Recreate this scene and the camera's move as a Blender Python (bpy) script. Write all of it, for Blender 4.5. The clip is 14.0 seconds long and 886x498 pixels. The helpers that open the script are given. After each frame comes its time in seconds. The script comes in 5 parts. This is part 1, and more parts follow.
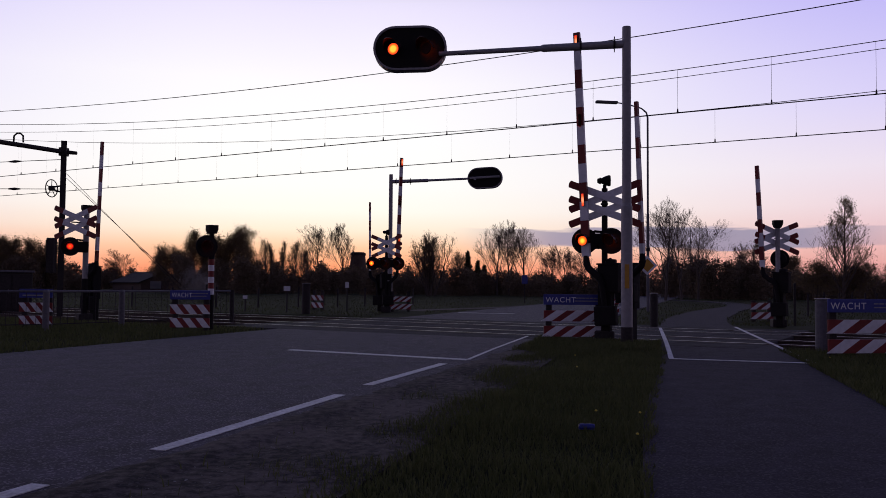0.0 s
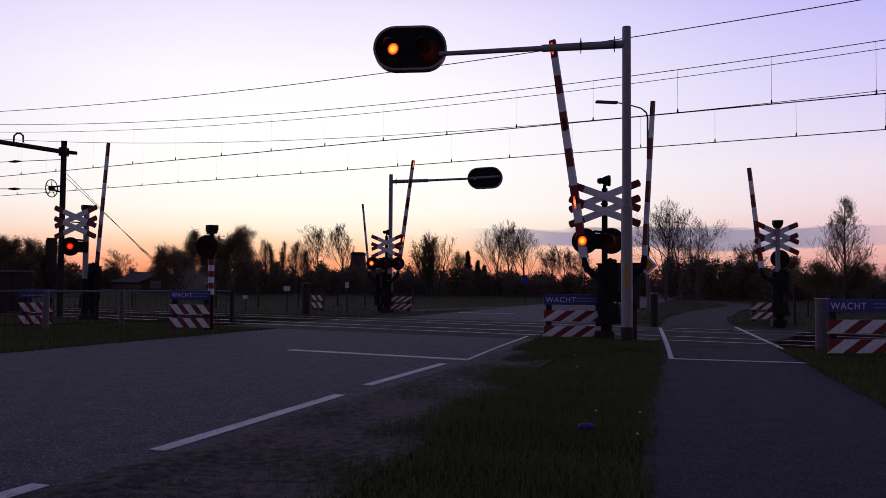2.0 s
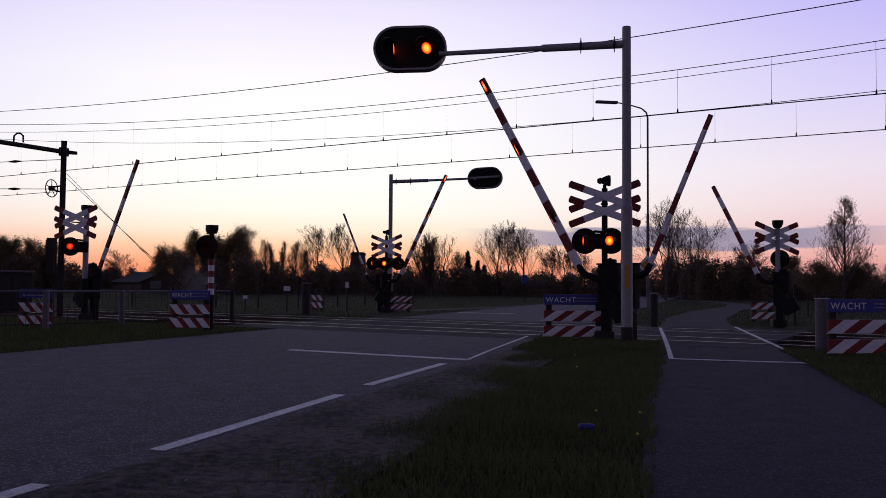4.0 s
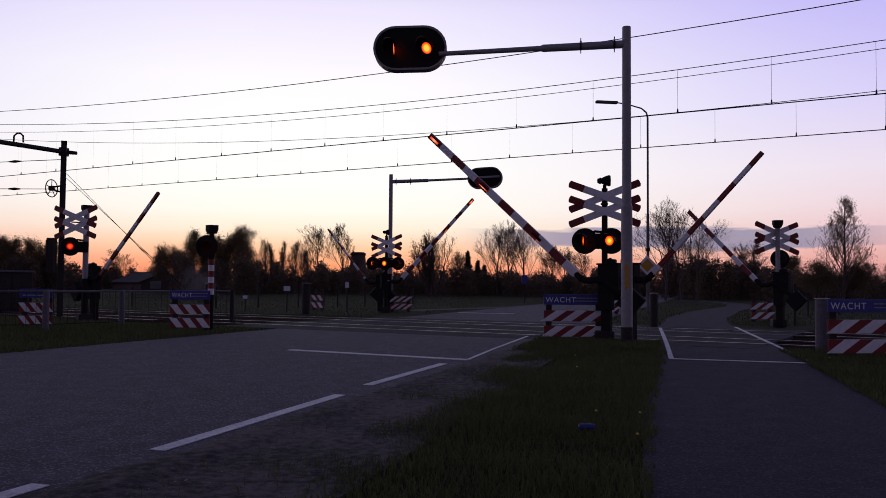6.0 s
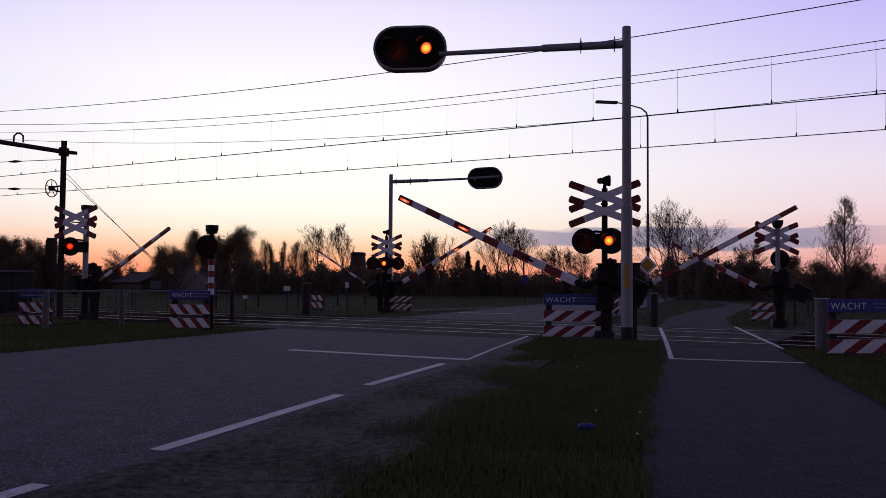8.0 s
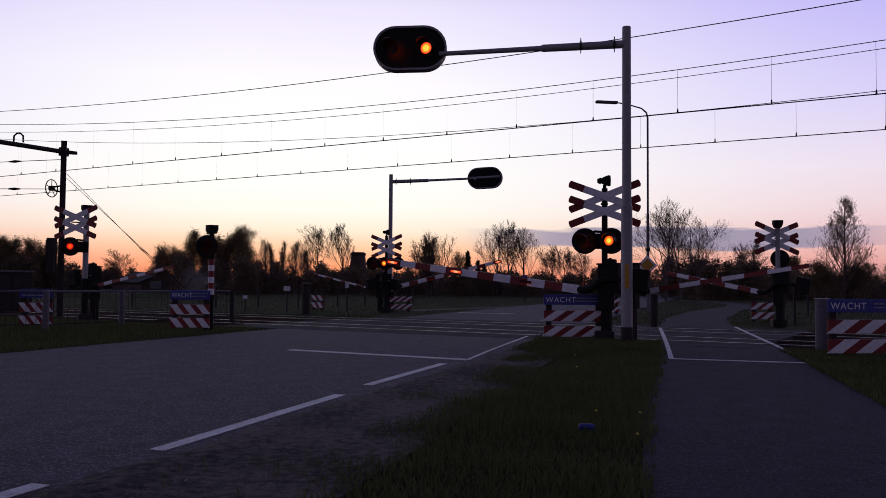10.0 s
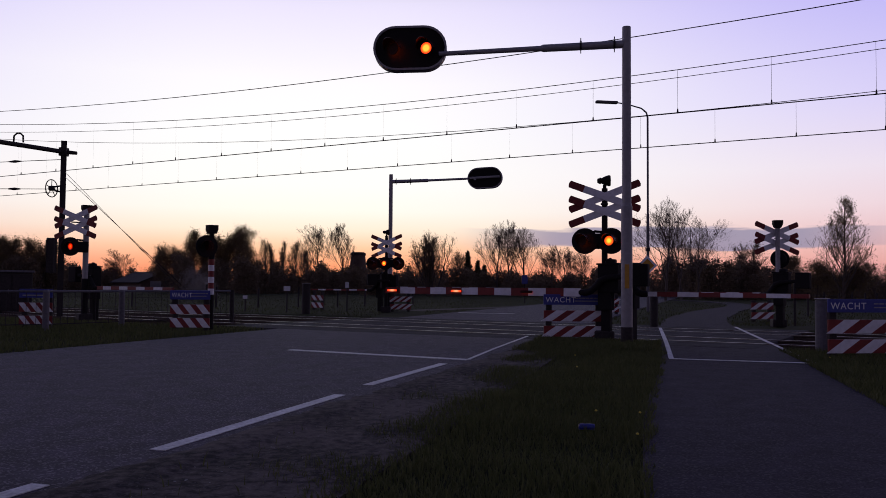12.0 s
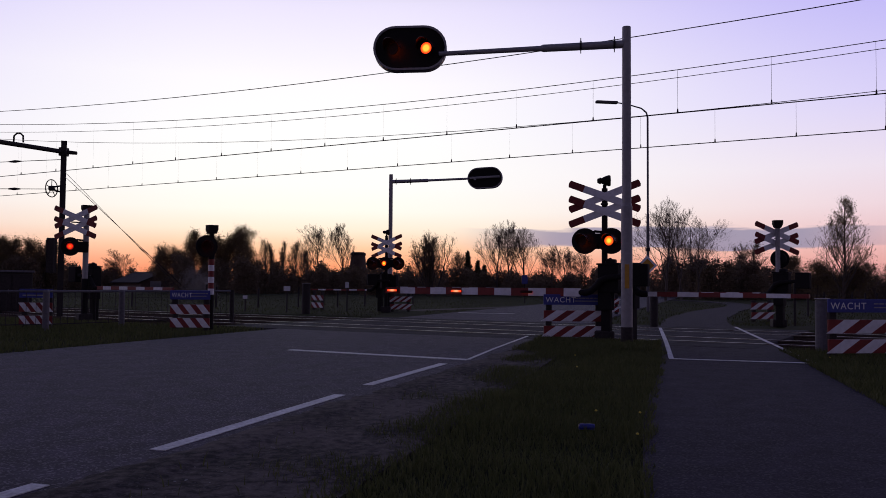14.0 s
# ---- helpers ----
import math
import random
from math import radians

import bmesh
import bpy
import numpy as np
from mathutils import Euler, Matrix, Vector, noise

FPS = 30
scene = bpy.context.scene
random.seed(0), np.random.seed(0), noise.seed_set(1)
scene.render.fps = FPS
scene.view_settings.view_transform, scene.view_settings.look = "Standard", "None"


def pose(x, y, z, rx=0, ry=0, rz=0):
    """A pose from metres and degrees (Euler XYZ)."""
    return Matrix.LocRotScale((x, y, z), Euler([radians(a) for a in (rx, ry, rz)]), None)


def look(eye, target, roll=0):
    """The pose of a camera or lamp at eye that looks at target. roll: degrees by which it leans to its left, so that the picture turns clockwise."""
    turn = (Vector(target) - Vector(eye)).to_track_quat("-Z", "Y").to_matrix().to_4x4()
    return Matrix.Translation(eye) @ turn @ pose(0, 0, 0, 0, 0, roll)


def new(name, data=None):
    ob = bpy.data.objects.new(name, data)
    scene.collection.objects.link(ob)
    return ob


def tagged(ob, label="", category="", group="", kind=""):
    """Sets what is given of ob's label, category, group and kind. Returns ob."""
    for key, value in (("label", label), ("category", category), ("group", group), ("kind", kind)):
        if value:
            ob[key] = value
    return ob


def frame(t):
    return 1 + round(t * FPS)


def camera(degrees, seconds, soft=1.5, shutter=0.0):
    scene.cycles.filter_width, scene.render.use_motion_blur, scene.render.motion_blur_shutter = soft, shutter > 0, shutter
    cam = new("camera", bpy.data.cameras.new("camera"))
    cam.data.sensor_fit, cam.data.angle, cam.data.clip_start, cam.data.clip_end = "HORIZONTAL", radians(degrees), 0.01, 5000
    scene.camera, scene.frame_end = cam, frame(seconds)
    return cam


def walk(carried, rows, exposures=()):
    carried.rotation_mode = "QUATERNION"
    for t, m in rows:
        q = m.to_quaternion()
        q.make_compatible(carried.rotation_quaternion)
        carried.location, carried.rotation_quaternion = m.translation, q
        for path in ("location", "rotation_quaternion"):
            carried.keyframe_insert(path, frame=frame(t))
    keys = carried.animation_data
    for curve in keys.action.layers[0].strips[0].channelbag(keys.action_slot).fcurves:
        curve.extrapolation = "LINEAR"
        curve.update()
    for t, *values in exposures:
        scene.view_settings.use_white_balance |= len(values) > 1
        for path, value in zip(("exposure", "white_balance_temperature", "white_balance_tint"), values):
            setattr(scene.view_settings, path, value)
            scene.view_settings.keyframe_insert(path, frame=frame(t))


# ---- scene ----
# camera: stands still at eye height of a low tripod
cam = camera(55.19, 14.0, soft=0.85)
EYE = (0.0, 0.0, 1.2)
HEAD = look(EYE, (0.0, 10.0, 1.62), 0.45)
walk(cam, [(0.0, HEAD), (14.0, HEAD)])

# plan axes: the railway runs along RAIL, at right angles to OVER
RAIL = Vector((-0.866, 0.5, 0.0))
OVER = Vector((0.5, 0.866, 0.0))
TRACK_B, TRACK_A = 19.6, 23.5


def on_rail(s, d, z=0.0):
    return OVER * d + RAIL * s + Vector((0, 0, z))


def lin(r, g, b):
    """Linear colour from 0-255 display values."""
    return tuple((c / 255 / 12.92) if c < 10.3 else (((c / 255) + 0.055) / 1.055) ** 2.4 for c in (r, g, b)) + (1.0,)


# ------------------------------------------------------------------ sky
def make_world():
    w = bpy.data.worlds.new("dusk")
    scene.world = w
    w.use_nodes = True
    nt = w.node_tree
    nt.nodes.clear()
    N, L = nt.nodes.new, nt.links.new
    out, bg = N("ShaderNodeOutputWorld"), N("ShaderNodeBackground")
    tc, sep = N("ShaderNodeTexCoord"), N("ShaderNodeSeparateXYZ")
    L(tc.outputs["Generated"], sep.inputs[0])

    def math_node(op, a, b=None, c=None, clamp=False):
        m = N("ShaderNodeMath")
        m.operation, m.use_clamp = op, clamp
        for k, v in enumerate((a, b, c)):
            if v is None:
                continue
            if isinstance(v, (int, float)):
                m.inputs[k].default_value = v
            else:
                L(v, m.inputs[k])
        return m.outputs[0]

    def ramp(fac, stops):
        r = N("ShaderNodeValToRGB")
        r.color_ramp.interpolation = "EASE" if len(stops) > 20 else "LINEAR"
        els = r.color_ramp.elements
        while len(els) < len(stops):
            els.new(0.5)
        for e, (p, col) in zip(els, stops):
            e.position, e.color = p, lin(*col)
        L(fac, r.inputs[0])
        return r.outputs[0]

    def mix(fac, a, b):
        m = N("ShaderNodeMix")
        m.data_type = "RGBA"
        L(fac, m.inputs["Factor"])
        L(a, m.inputs["A"])
        L(b, m.inputs["B"])
        return m.outputs["Result"]

    z = sep.outputs[2]
    up = math_node("MULTIPLY", math_node("MAXIMUM", z, 0.0), 1.0)
    west = ramp(up, WEST)
    mid = ramp(up, MID)
    east = ramp(up, EAST)
    # angle round the horizon from the sunset
    az = math_node("ARCTAN2", sep.outputs[0], sep.outputs[1])
    off = math_node("ABSOLUTE", math_node("ADD", az, SUNSET))
    f1 = N("ShaderNodeMapRange")
    f1.interpolation_type = "SMOOTHSTEP"
    L(off, f1.inputs[0])
    f1.inputs[1].default_value, f1.inputs[2].default_value = 0.05, 0.75
    f2 = N("ShaderNodeMapRange")
    f2.interpolation_type = "SMOOTHSTEP"
    L(off, f2.inputs[0])
    f2.inputs[1].default_value, f2.inputs[2].default_value = 0.6, 2.6
    col = mix(f2.outputs[0], mix(f1.outputs[0], west, mid), east)
    # thin evening cloud bank low over the horizon
    mp, nz = N("ShaderNodeMapping"), N("ShaderNodeTexNoise")
    L(tc.outputs["Generated"], mp.inputs[0])
    mp.inputs["Scale"].default_value = (7, 7, 60)
    L(mp.outputs[0], nz.inputs[0])
    nz.inputs["Scale"].default_value, nz.inputs["Detail"].default_value = 1.6, 5
    wob = math_node("MULTIPLY", math_node("SUBTRACT", nz.outputs[0], 0.5), 0.022)
    zz = math_node("ADD", z, wob)
    bank = N("ShaderNodeMapRange")
    bank.interpolation_type = "SMOOTHSTEP"
    L(math_node("ABSOLUTE", math_node("SUBTRACT", zz, 0.0545)), bank.inputs[0])
    bank.inputs[1].default_value, bank.inputs[2].default_value = 0.0125, 0.0085
    side = N("ShaderNodeMapRange")
    side.interpolation_type = "SMOOTHSTEP"
    L(math_node("ABSOLUTE", math_node("SUBTRACT", az, 0.27)), side.inputs[0])
    side.inputs[1].default_value, side.inputs[2].default_value = 0.27, 0.12
    cloud = math_node("MULTIPLY", math_node("MULTIPLY", bank.outputs[0], side.outputs[0]), 0.92)
    cc = N("ShaderNodeRGB")
    cc.outputs[0].default_value = lin(152, 146, 172)
    col = mix(cloud, col, cc.outputs[0])
    sky = N("ShaderNodeTexSky")
    sky.sky_type, sky.sun_disc = "NISHITA", False
    sky.sun_elevation, sky.sun_rotation = radians(0.5), -SUNSET
    tint = N("ShaderNodeMix")
    tint.data_type, tint.blend_type = "RGBA", "ADD"
    tint.inputs["Factor"].default_value = 0.006
    L(col, tint.inputs["A"])
    L(sky.outputs[0], tint.inputs["B"])
    L(tint.outputs["Result"], bg.inputs[0])
    bg.inputs[1].default_value = 1.0
    L(bg.outputs[0], out.inputs[0])


SUNSET = 0.16     # radians left of straight ahead
WEST = [(0.0, (250, 128, 84)), (0.025, (255, 172, 130)), (0.042, (255, 206, 168)), (0.062, (255, 238, 216)), (0.085, (255, 252, 242)), (0.115, (255, 255, 252)),
        (0.17, (255, 255, 255)), (0.23, (255, 252, 255)), (0.31, (238, 231, 255)), (0.45, (150, 150, 205)), (0.7, (84, 88, 138)), (1.0, (66, 70, 118))]
MID = [(0.0, (196, 132, 134)), (0.025, (228, 166, 164)), (0.045, (234, 182, 184)), (0.065, (234, 196, 204)), (0.09, (238, 212, 222)), (0.13, (236, 222, 238)),
       (0.2, (216, 207, 248)), (0.3, (190, 182, 247)), (0.45, (128, 126, 190)), (0.7, (80, 84, 134)), (1.0, (66, 70, 118))]
EAST = [(0.0, (112, 100, 122)), (0.06, (142, 122, 142)), (0.12, (146, 128, 152)), (0.3, (112, 106, 140)), (0.6, (62, 64, 102)), (1.0, (58, 62, 104))]
make_world()
scene.view_settings.exposure = 0.0


# ------------------------------------------------------------------ materials
def material(name, col, rough=0.6, metal=0.0, grain=0.0, scale=20.0, col2=None, bump=0.0, big=0.0, spec=0.5, island=0.0, span=0.22, through_light=0.0, depth=0.02, specks=0.0):
    """Procedural surface: two scales of colour variation, and relief."""
    m = bpy.data.materials.new(name)
    m.use_nodes = True
    nt = m.node_tree
    N, L = nt.nodes.new, nt.links.new
    b = nt.nodes["Principled BSDF"]
    b.inputs["Roughness"].default_value, b.inputs["Metallic"].default_value = rough, metal
    b.inputs["Specular IOR Level"].default_value = spec
    c1 = tuple(col) + (1.0,)
    c2 = tuple(col2 or [c * 0.5 for c in col]) + (1.0,)
    b.inputs["Base Color"].default_value = c1
    tc = N("ShaderNodeTexCoord")
    fine, coarse = N("ShaderNodeTexNoise"), N("ShaderNodeTexNoise")
    for n, s in ((fine, scale), (coarse, max(scale * 0.06, 0.15))):
        L(tc.outputs["Object"], n.inputs[0])
        n.inputs["Scale"].default_value, n.inputs["Detail"].default_value = s, 6
    add = N("ShaderNodeMath")
    add.operation = "MULTIPLY_ADD"
    L(fine.outputs[0], add.inputs[0])
    add.inputs[1].default_value = grain
    sc = N("ShaderNodeMath")
    sc.operation = "MULTIPLY_ADD"
    L(coarse.outputs[0], sc.inputs[0])
    sc.inputs[1].default_value = big
    sc.inputs[2].default_value = -0.5 * (big + grain)
    L(sc.outputs[0], add.inputs[2])
    fac = add.outputs[0]
    if island:
        geo = N("ShaderNodeNewGeometry")
        isl = N("ShaderNodeMath")
        isl.operation = "MULTIPLY_ADD"
        L(geo.outputs["Random Per Island"], isl.inputs[0])
        isl.inputs[1].default_value = island
        L(fac, isl.inputs[2])
        fac = isl.outputs[0]
    mp = N("ShaderNodeMapRange")
    L(fac, mp.inputs[0])
    mp.inputs[1].default_value, mp.inputs[2].default_value = -span, span + island
    mx = N("ShaderNodeMix")
    mx.data_type = "RGBA"
    L(mp.outputs[0], mx.inputs["Factor"])
    mx.inputs["A"].default_value, mx.inputs["B"].default_value = c1, c2
    shade = mx.outputs["Result"]
    if specks:
        # pale chips of stone in the surface
        chip, cut, lay = N("ShaderNodeTexVoronoi"), N("ShaderNodeMapRange"), N("ShaderNodeMix")
        L(tc.outputs["Object"], chip.inputs["Vector"])
        chip.inputs["Scale"].default_value = 70
        sepc = N("ShaderNodeSeparateColor")
        L(chip.outputs["Color"], sepc.inputs[0])
        L(sepc.outputs[0], cut.inputs[0])
        cut.inputs[1].default_value, cut.inputs[2].default_value = 0.72, 1.0
        cut.inputs[4].default_value = specks
        lay.data_type = "RGBA"
        L(cut.outputs[0], lay.inputs["Factor"])
        L(shade, lay.inputs["A"])
        lay.inputs["B"].default_value = (0.3, 0.27, 0.29, 1)
        shade = lay.outputs["Result"]
    L(shade, b.inputs["Base Color"])
    if bump:
        bp = N("ShaderNodeBump")
        bp.inputs["Strength"].default_value, bp.inputs["Distance"].default_value = bump, depth
        L(fine.outputs[0], bp.inputs["Height"])
        L(bp.outputs[0], b.inputs["Normal"])
    if through_light:
        # thin leaves let some of the light pass
        tr, ms = N("ShaderNodeBsdfTranslucent"), N("ShaderNodeMixShader")
        L(mx.outputs["Result"], tr.inputs[0])
        ms.inputs[0].default_value = through_light
        L(b.outputs[0], ms.inputs[1])
        L(tr.outputs[0], ms.inputs[2])
        L(ms.outputs[0], nt.nodes["Material Output"].inputs[0])
    return m


def glow(name, core, rim, power, inner, outer):
    """Lamp face: hot centre fading to a deep red rim."""
    m = bpy.data.materials.new(name)
    m.use_nodes = True
    nt = m.node_tree
    N, L = nt.nodes.new, nt.links.new
    b = nt.nodes["Principled BSDF"]
    b.inputs["Base Color"].default_value = (0.12, 0.005, 0.003, 1)
    b.inputs["Roughness"].default_value = 0.25
    tc, ln = N("ShaderNodeTexCoord"), N("ShaderNodeVectorMath")
    ln.operation = "LENGTH"
    L(tc.outputs["Object"], ln.inputs[0])
    mp = N("ShaderNodeMapRange")
    L(ln.outputs["Value"], mp.inputs[0])
    mp.inputs[1].default_value, mp.inputs[2].default_value = inner, outer
    rp = N("ShaderNodeValToRGB")
    els = rp.color_ramp.elements
    els.new(0.45)
    for e, p, col in zip(els, (0.0, 0.45, 1.0), (core, (core[0] * 0.6, core[1] * 0.3, core[2] * 0.15, 1), rim)):
        e.position, e.color = p, col
    L(mp.outputs[0], rp.inputs[0])
    L(rp.outputs[0], b.inputs["Emission Color"])
    b.inputs["Emission Strength"].default_value = power
    return m


ASPHALT = material("asphalt", (0.046, 0.0365, 0.057), 0.85, grain=1.0, scale=48, col2=(0.016, 0.0135, 0.02), bump=0.4, big=0.8, spec=0.17, span=0.13, depth=0.006, specks=0.5)
PATH = material("path_asphalt", (0.034, 0.0275, 0.041), 0.9, grain=1.0, scale=55, col2=(0.014, 0.012, 0.016), bump=0.4, big=0.6, spec=0.1, span=0.13, depth=0.006, specks=0.16)
LINE = material("road_paint", (0.62, 0.62, 0.6), 0.7, grain=0.9, scale=30, col2=(0.3, 0.29, 0.28), bump=0.2, big=0.5)
SAND = material("sandy_verge", (0.085, 0.068, 0.06), 0.95, grain=1.0, scale=11, col2=(0.014, 0.012, 0.011), bump=0.5, big=0.9, spec=0.1, span=0.13, depth=0.012, specks=0.15)
SOIL = material("meadow_soil", (0.032, 0.038, 0.014), 0.95, grain=1.0, scale=6, col2=(0.016, 0.018, 0.008), bump=0.15, big=1.0, spec=0.03)
GRASS = material("grass_blades", (0.122, 0.127, 0.05), 0.7, grain=0.3, scale=3, col2=(0.045, 0.058, 0.018), big=0.6, island=0.7, spec=0.1, through_light=0.3)
FIELD = material("field_grass", (0.062, 0.07, 0.026), 0.8, grain=0.3, scale=3, col2=(0.04, 0.044, 0.018), big=0.6, island=0.4, spec=0.1, through_light=0.5)
BALLAST = material("ballast", (0.05, 0.042, 0.038), 0.95, grain=1.0, scale=22, col2=(0.016, 0.014, 0.013), bump=1.0, big=0.5, island=0.5, spec=0.08)
STEEL = material("rail_steel", (0.55, 0.52, 0.52), 0.36, 1.0, grain=1.0, scale=5, col2=(0.24, 0.21, 0.2), big=1.0)
RUST = material("rail_rust", (0.05, 0.034, 0.027), 0.8, grain=0.8, scale=30, col2=(0.04, 0.025, 0.02), bump=0.3)
CONCRETE = material("concrete", (0.28, 0.27, 0.26), 0.85, grain=0.9, scale=18, col2=(0.13, 0.125, 0.12), bump=0.4, big=0.6)
SLEEPER = material("weathered_sleeper", (0.075, 0.066, 0.06), 0.95, grain=0.9, scale=18, col2=(0.03, 0.027, 0.025), bump=0.4, big=0.6, spec=0.08)
RUBBER = material("crossing_panel", (0.045, 0.04, 0.047), 0.9, grain=1.2, scale=30, col2=(0.012, 0.011, 0.013), bump=0.8, big=0.6, spec=0.1, span=0.14)
GREY = material("grey_paint", (0.27, 0.265, 0.27), 0.5, 0.0, grain=0.5, scale=14, col2=(0.17, 0.165, 0.17), bump=0.08, big=0.6)
GALV = material("galvanised", (0.32, 0.32, 0.33), 0.5, 0.7, grain=0.7, scale=25, col2=(0.18, 0.18, 0.19), bump=0.1, big=0.5)
BLACK = material("black_enamel", (0.012, 0.011, 0.012), 0.75, grain=0.5, scale=20, col2=(0.016, 0.0145, 0.0145), bump=0.06, big=0.5, spec=0.08)
# black hood sheet, its colour reddened to stand for the lamp's glow
HOODTINT = material("glow_tinted_hood", (0.09, 0.035, 0.028), 0.25, grain=0.4, scale=20, col2=(0.05, 0.022, 0.018), big=0.4, spec=0.9)
# added reflector inside the hoods; its red tint imitates the lamp's reflection
REDMIRROR = material("red_mirror_coat", (0.13, 0.03, 0.024), 0.32, 1.0, grain=0.4, scale=20, col2=(0.07, 0.018, 0.015), big=0.4)
DARKSTEEL = material("dark_steel", (0.04, 0.034, 0.033), 0.75, 0.0, grain=0.7, scale=18, col2=(0.016, 0.014, 0.014), bump=0.15, big=0.5, spec=0.2)
WHITE = material("white_paint", (0.7, 0.71, 0.74), 0.5, grain=0.5, scale=12, col2=(0.47, 0.47, 0.48), bump=0.05, big=0.7, spec=0.3)
RED = material("red_paint", (0.19, 0.02, 0.018), 0.5, grain=0.5, scale=12, col2=(0.1, 0.012, 0.011), bump=0.05, big=0.7, spec=0.3)
BLUE = material("blue_sheet", (0.045, 0.058, 0.25), 0.4, grain=0.3, scale=10, col2=(0.016, 0.024, 0.16), big=0.6, spec=0.3)
YELLOW = material("yellow_sheet", (0.5, 0.26, 0.03), 0.5, grain=0.4, scale=10, col2=(0.32, 0.17, 0.03), big=0.6, spec=0.25)
PETAL = material("dandelion_petals", (0.6, 0.48, 0.03), 0.6, grain=0.4, scale=40, col2=(0.45, 0.34, 0.02))
WIRE = material("copper_wire", (0.05, 0.035, 0.03), 0.6, 0.5, grain=0.4, scale=5)
BARK = material("bark", (0.09, 0.07, 0.055), 0.9, grain=0.9, scale=6, col2=(0.04, 0.032, 0.027), bump=0.5, big=0.5)
TWIG = material("twigs", (0.12, 0.08, 0.06), 0.9, grain=0.5, scale=3, col2=(0.06, 0.042, 0.034), big=0.5)
LEAF = material("spring_leaves", (0.24, 0.17, 0.085), 0.7, grain=0.3, scale=2, col2=(0.09, 0.07, 0.034), big=0.5, island=0.8, spec=0.2, through_light=0.4)
DARKLEAF = material("evergreen_leaves", (0.11, 0.092, 0.045), 0.75, grain=0.3, scale=2, col2=(0.05, 0.043, 0.022), big=0.5, island=0.8, spec=0.2, through_light=0.45)
HOT = glow("signal_glow", (1.0, 0.17, 0.012, 1), (0.09, 0.0008, 0.0004, 1), 5.0, 0.03, 0.108)
HOT_BIG = glow("portal_glow", (1.0, 0.14, 0.012, 1), (0.1, 0.0008, 0.0004, 1), 5.0, 0.06, 0.13)
HOT_DIM = glow("dim_signal_glow", (1.0, 0.05, 0.005, 1), (0.08, 0.0008, 0.0003, 1), 2.6, 0.02, 0.09)
HOT_SMALL = glow("boom_glow", (1.0, 0.26, 0.12, 1), (0.6, 0.006, 0.003, 1), 1.6, 0.03, 0.15)
SLATE = material("slate_grey_paint", (0.13, 0.125, 0.14), 0.6, grain=0.6, scale=16, col2=(0.07, 0.068, 0.075), bump=0.1, big=0.6, spec=0.25)
DEADLENS = material("unlit_lens", (0.04, 0.005, 0.004), 0.6, grain=0.3, scale=30, col2=(0.02, 0.004, 0.004), spec=0.1)


# ------------------------------------------------------------------ building blocks
def mesh_of(name, bm, mat, smooth=False):
    me = bpy.data.meshes.new(name)
    bm.to_mesh(me)
    bm.free()
    me.materials.append(mat)
    if smooth:
        for p in me.polygons:
            p.use_smooth = True
    return me


def part(name, bm, mat, parent, label="", at=None, smooth=False):
    ob = new(name, mesh_of(name, bm, mat, smooth) if isinstance(bm, bmesh.types.BMesh) else bm)
    ob.parent = parent
    if at is not None:
        ob.matrix_basis = at
    if label:
        tagged(ob, label)
    return ob


def thing(name, m, label, category, group="", kind=""):
    return_ob = new(name)
    return_ob.empty_display_size = 0.2
    return_ob.matrix_basis = m
    return tagged(return_ob, label, category, group, kind)


def solid(name, bm, mat, label, category, kind="", group="", m=None, smooth=False):
    ob = new(name, mesh_of(name, bm, mat, smooth))
    if m is not None:
        ob.matrix_basis = m
    return tagged(ob, label, category, group, kind)


def box(bm, x, y, z, sx, sy, sz, bevel=0.0, m=None):
    r = bmesh.ops.create_cube(bm, size=1.0)
    vs = r["verts"]
    bmesh.ops.transform(bm, matrix=Matrix.Translation((x, y, z)) @ Matrix.Diagonal((sx, sy, sz, 1)), verts=vs)
    if bevel:
        es = list({e for v in vs for e in v.link_edges})
        r = bmesh.ops.bevel(bm, geom=es, offset=bevel, segments=2, affect="EDGES", profile=0.6)
        vs = [v for v in r["verts"]] + [v for v in vs if v.is_valid]
    if m is not None:
        bmesh.ops.transform(bm, matrix=m, verts=list({v for v in vs if v.is_valid}))
    return bm


def tube(bm, points, radii, n=10, caps=True):
    """A round bar along points; radii one number or one a point."""
    pts = [Vector(p) for p in points]
    if isinstance(radii, (int, float)):
        radii = [radii] * len(pts)
    rings, side = [], None
    for k, p in enumerate(pts):
        t = (pts[min(k + 1, len(pts) - 1)] - pts[max(k - 1, 0)]).normalized()
        if side is None:
            side = t.orthogonal().normalized()
        side = (side - t * side.dot(t)).normalized()
        other = t.cross(side)
        rings.append([bm.verts.new(p + (side * math.cos(a) + other * math.sin(a)) * radii[k])
                      for a in (2 * math.pi * j / n for j in range(n))])
    for a, b in zip(rings, rings[1:]):
        for j in range(n):
            bm.faces.new((a[j], a[(j + 1) % n], b[(j + 1) % n], b[j]))
    if caps:
        bm.faces.new(rings[0][::-1])
        bm.faces.new(rings[-1])
    return bm


def plate(bm, outline, y0, y1):
    """An outline in x and z, given thickness from y0 to y1."""
    a = [bm.verts.new((x, y0, z)) for x, z in outline]
    b = [bm.verts.new((x, y1, z)) for x, z in outline]
    n = len(outline)
    bm.faces.new(a)
    bm.faces.new(b[::-1])
    for j in range(n):
        bm.faces.new((a[j], b[j], b[(j + 1) % n], a[(j + 1) % n]))
    bmesh.ops.recalc_face_normals(bm, faces=bm.faces)
    return bm


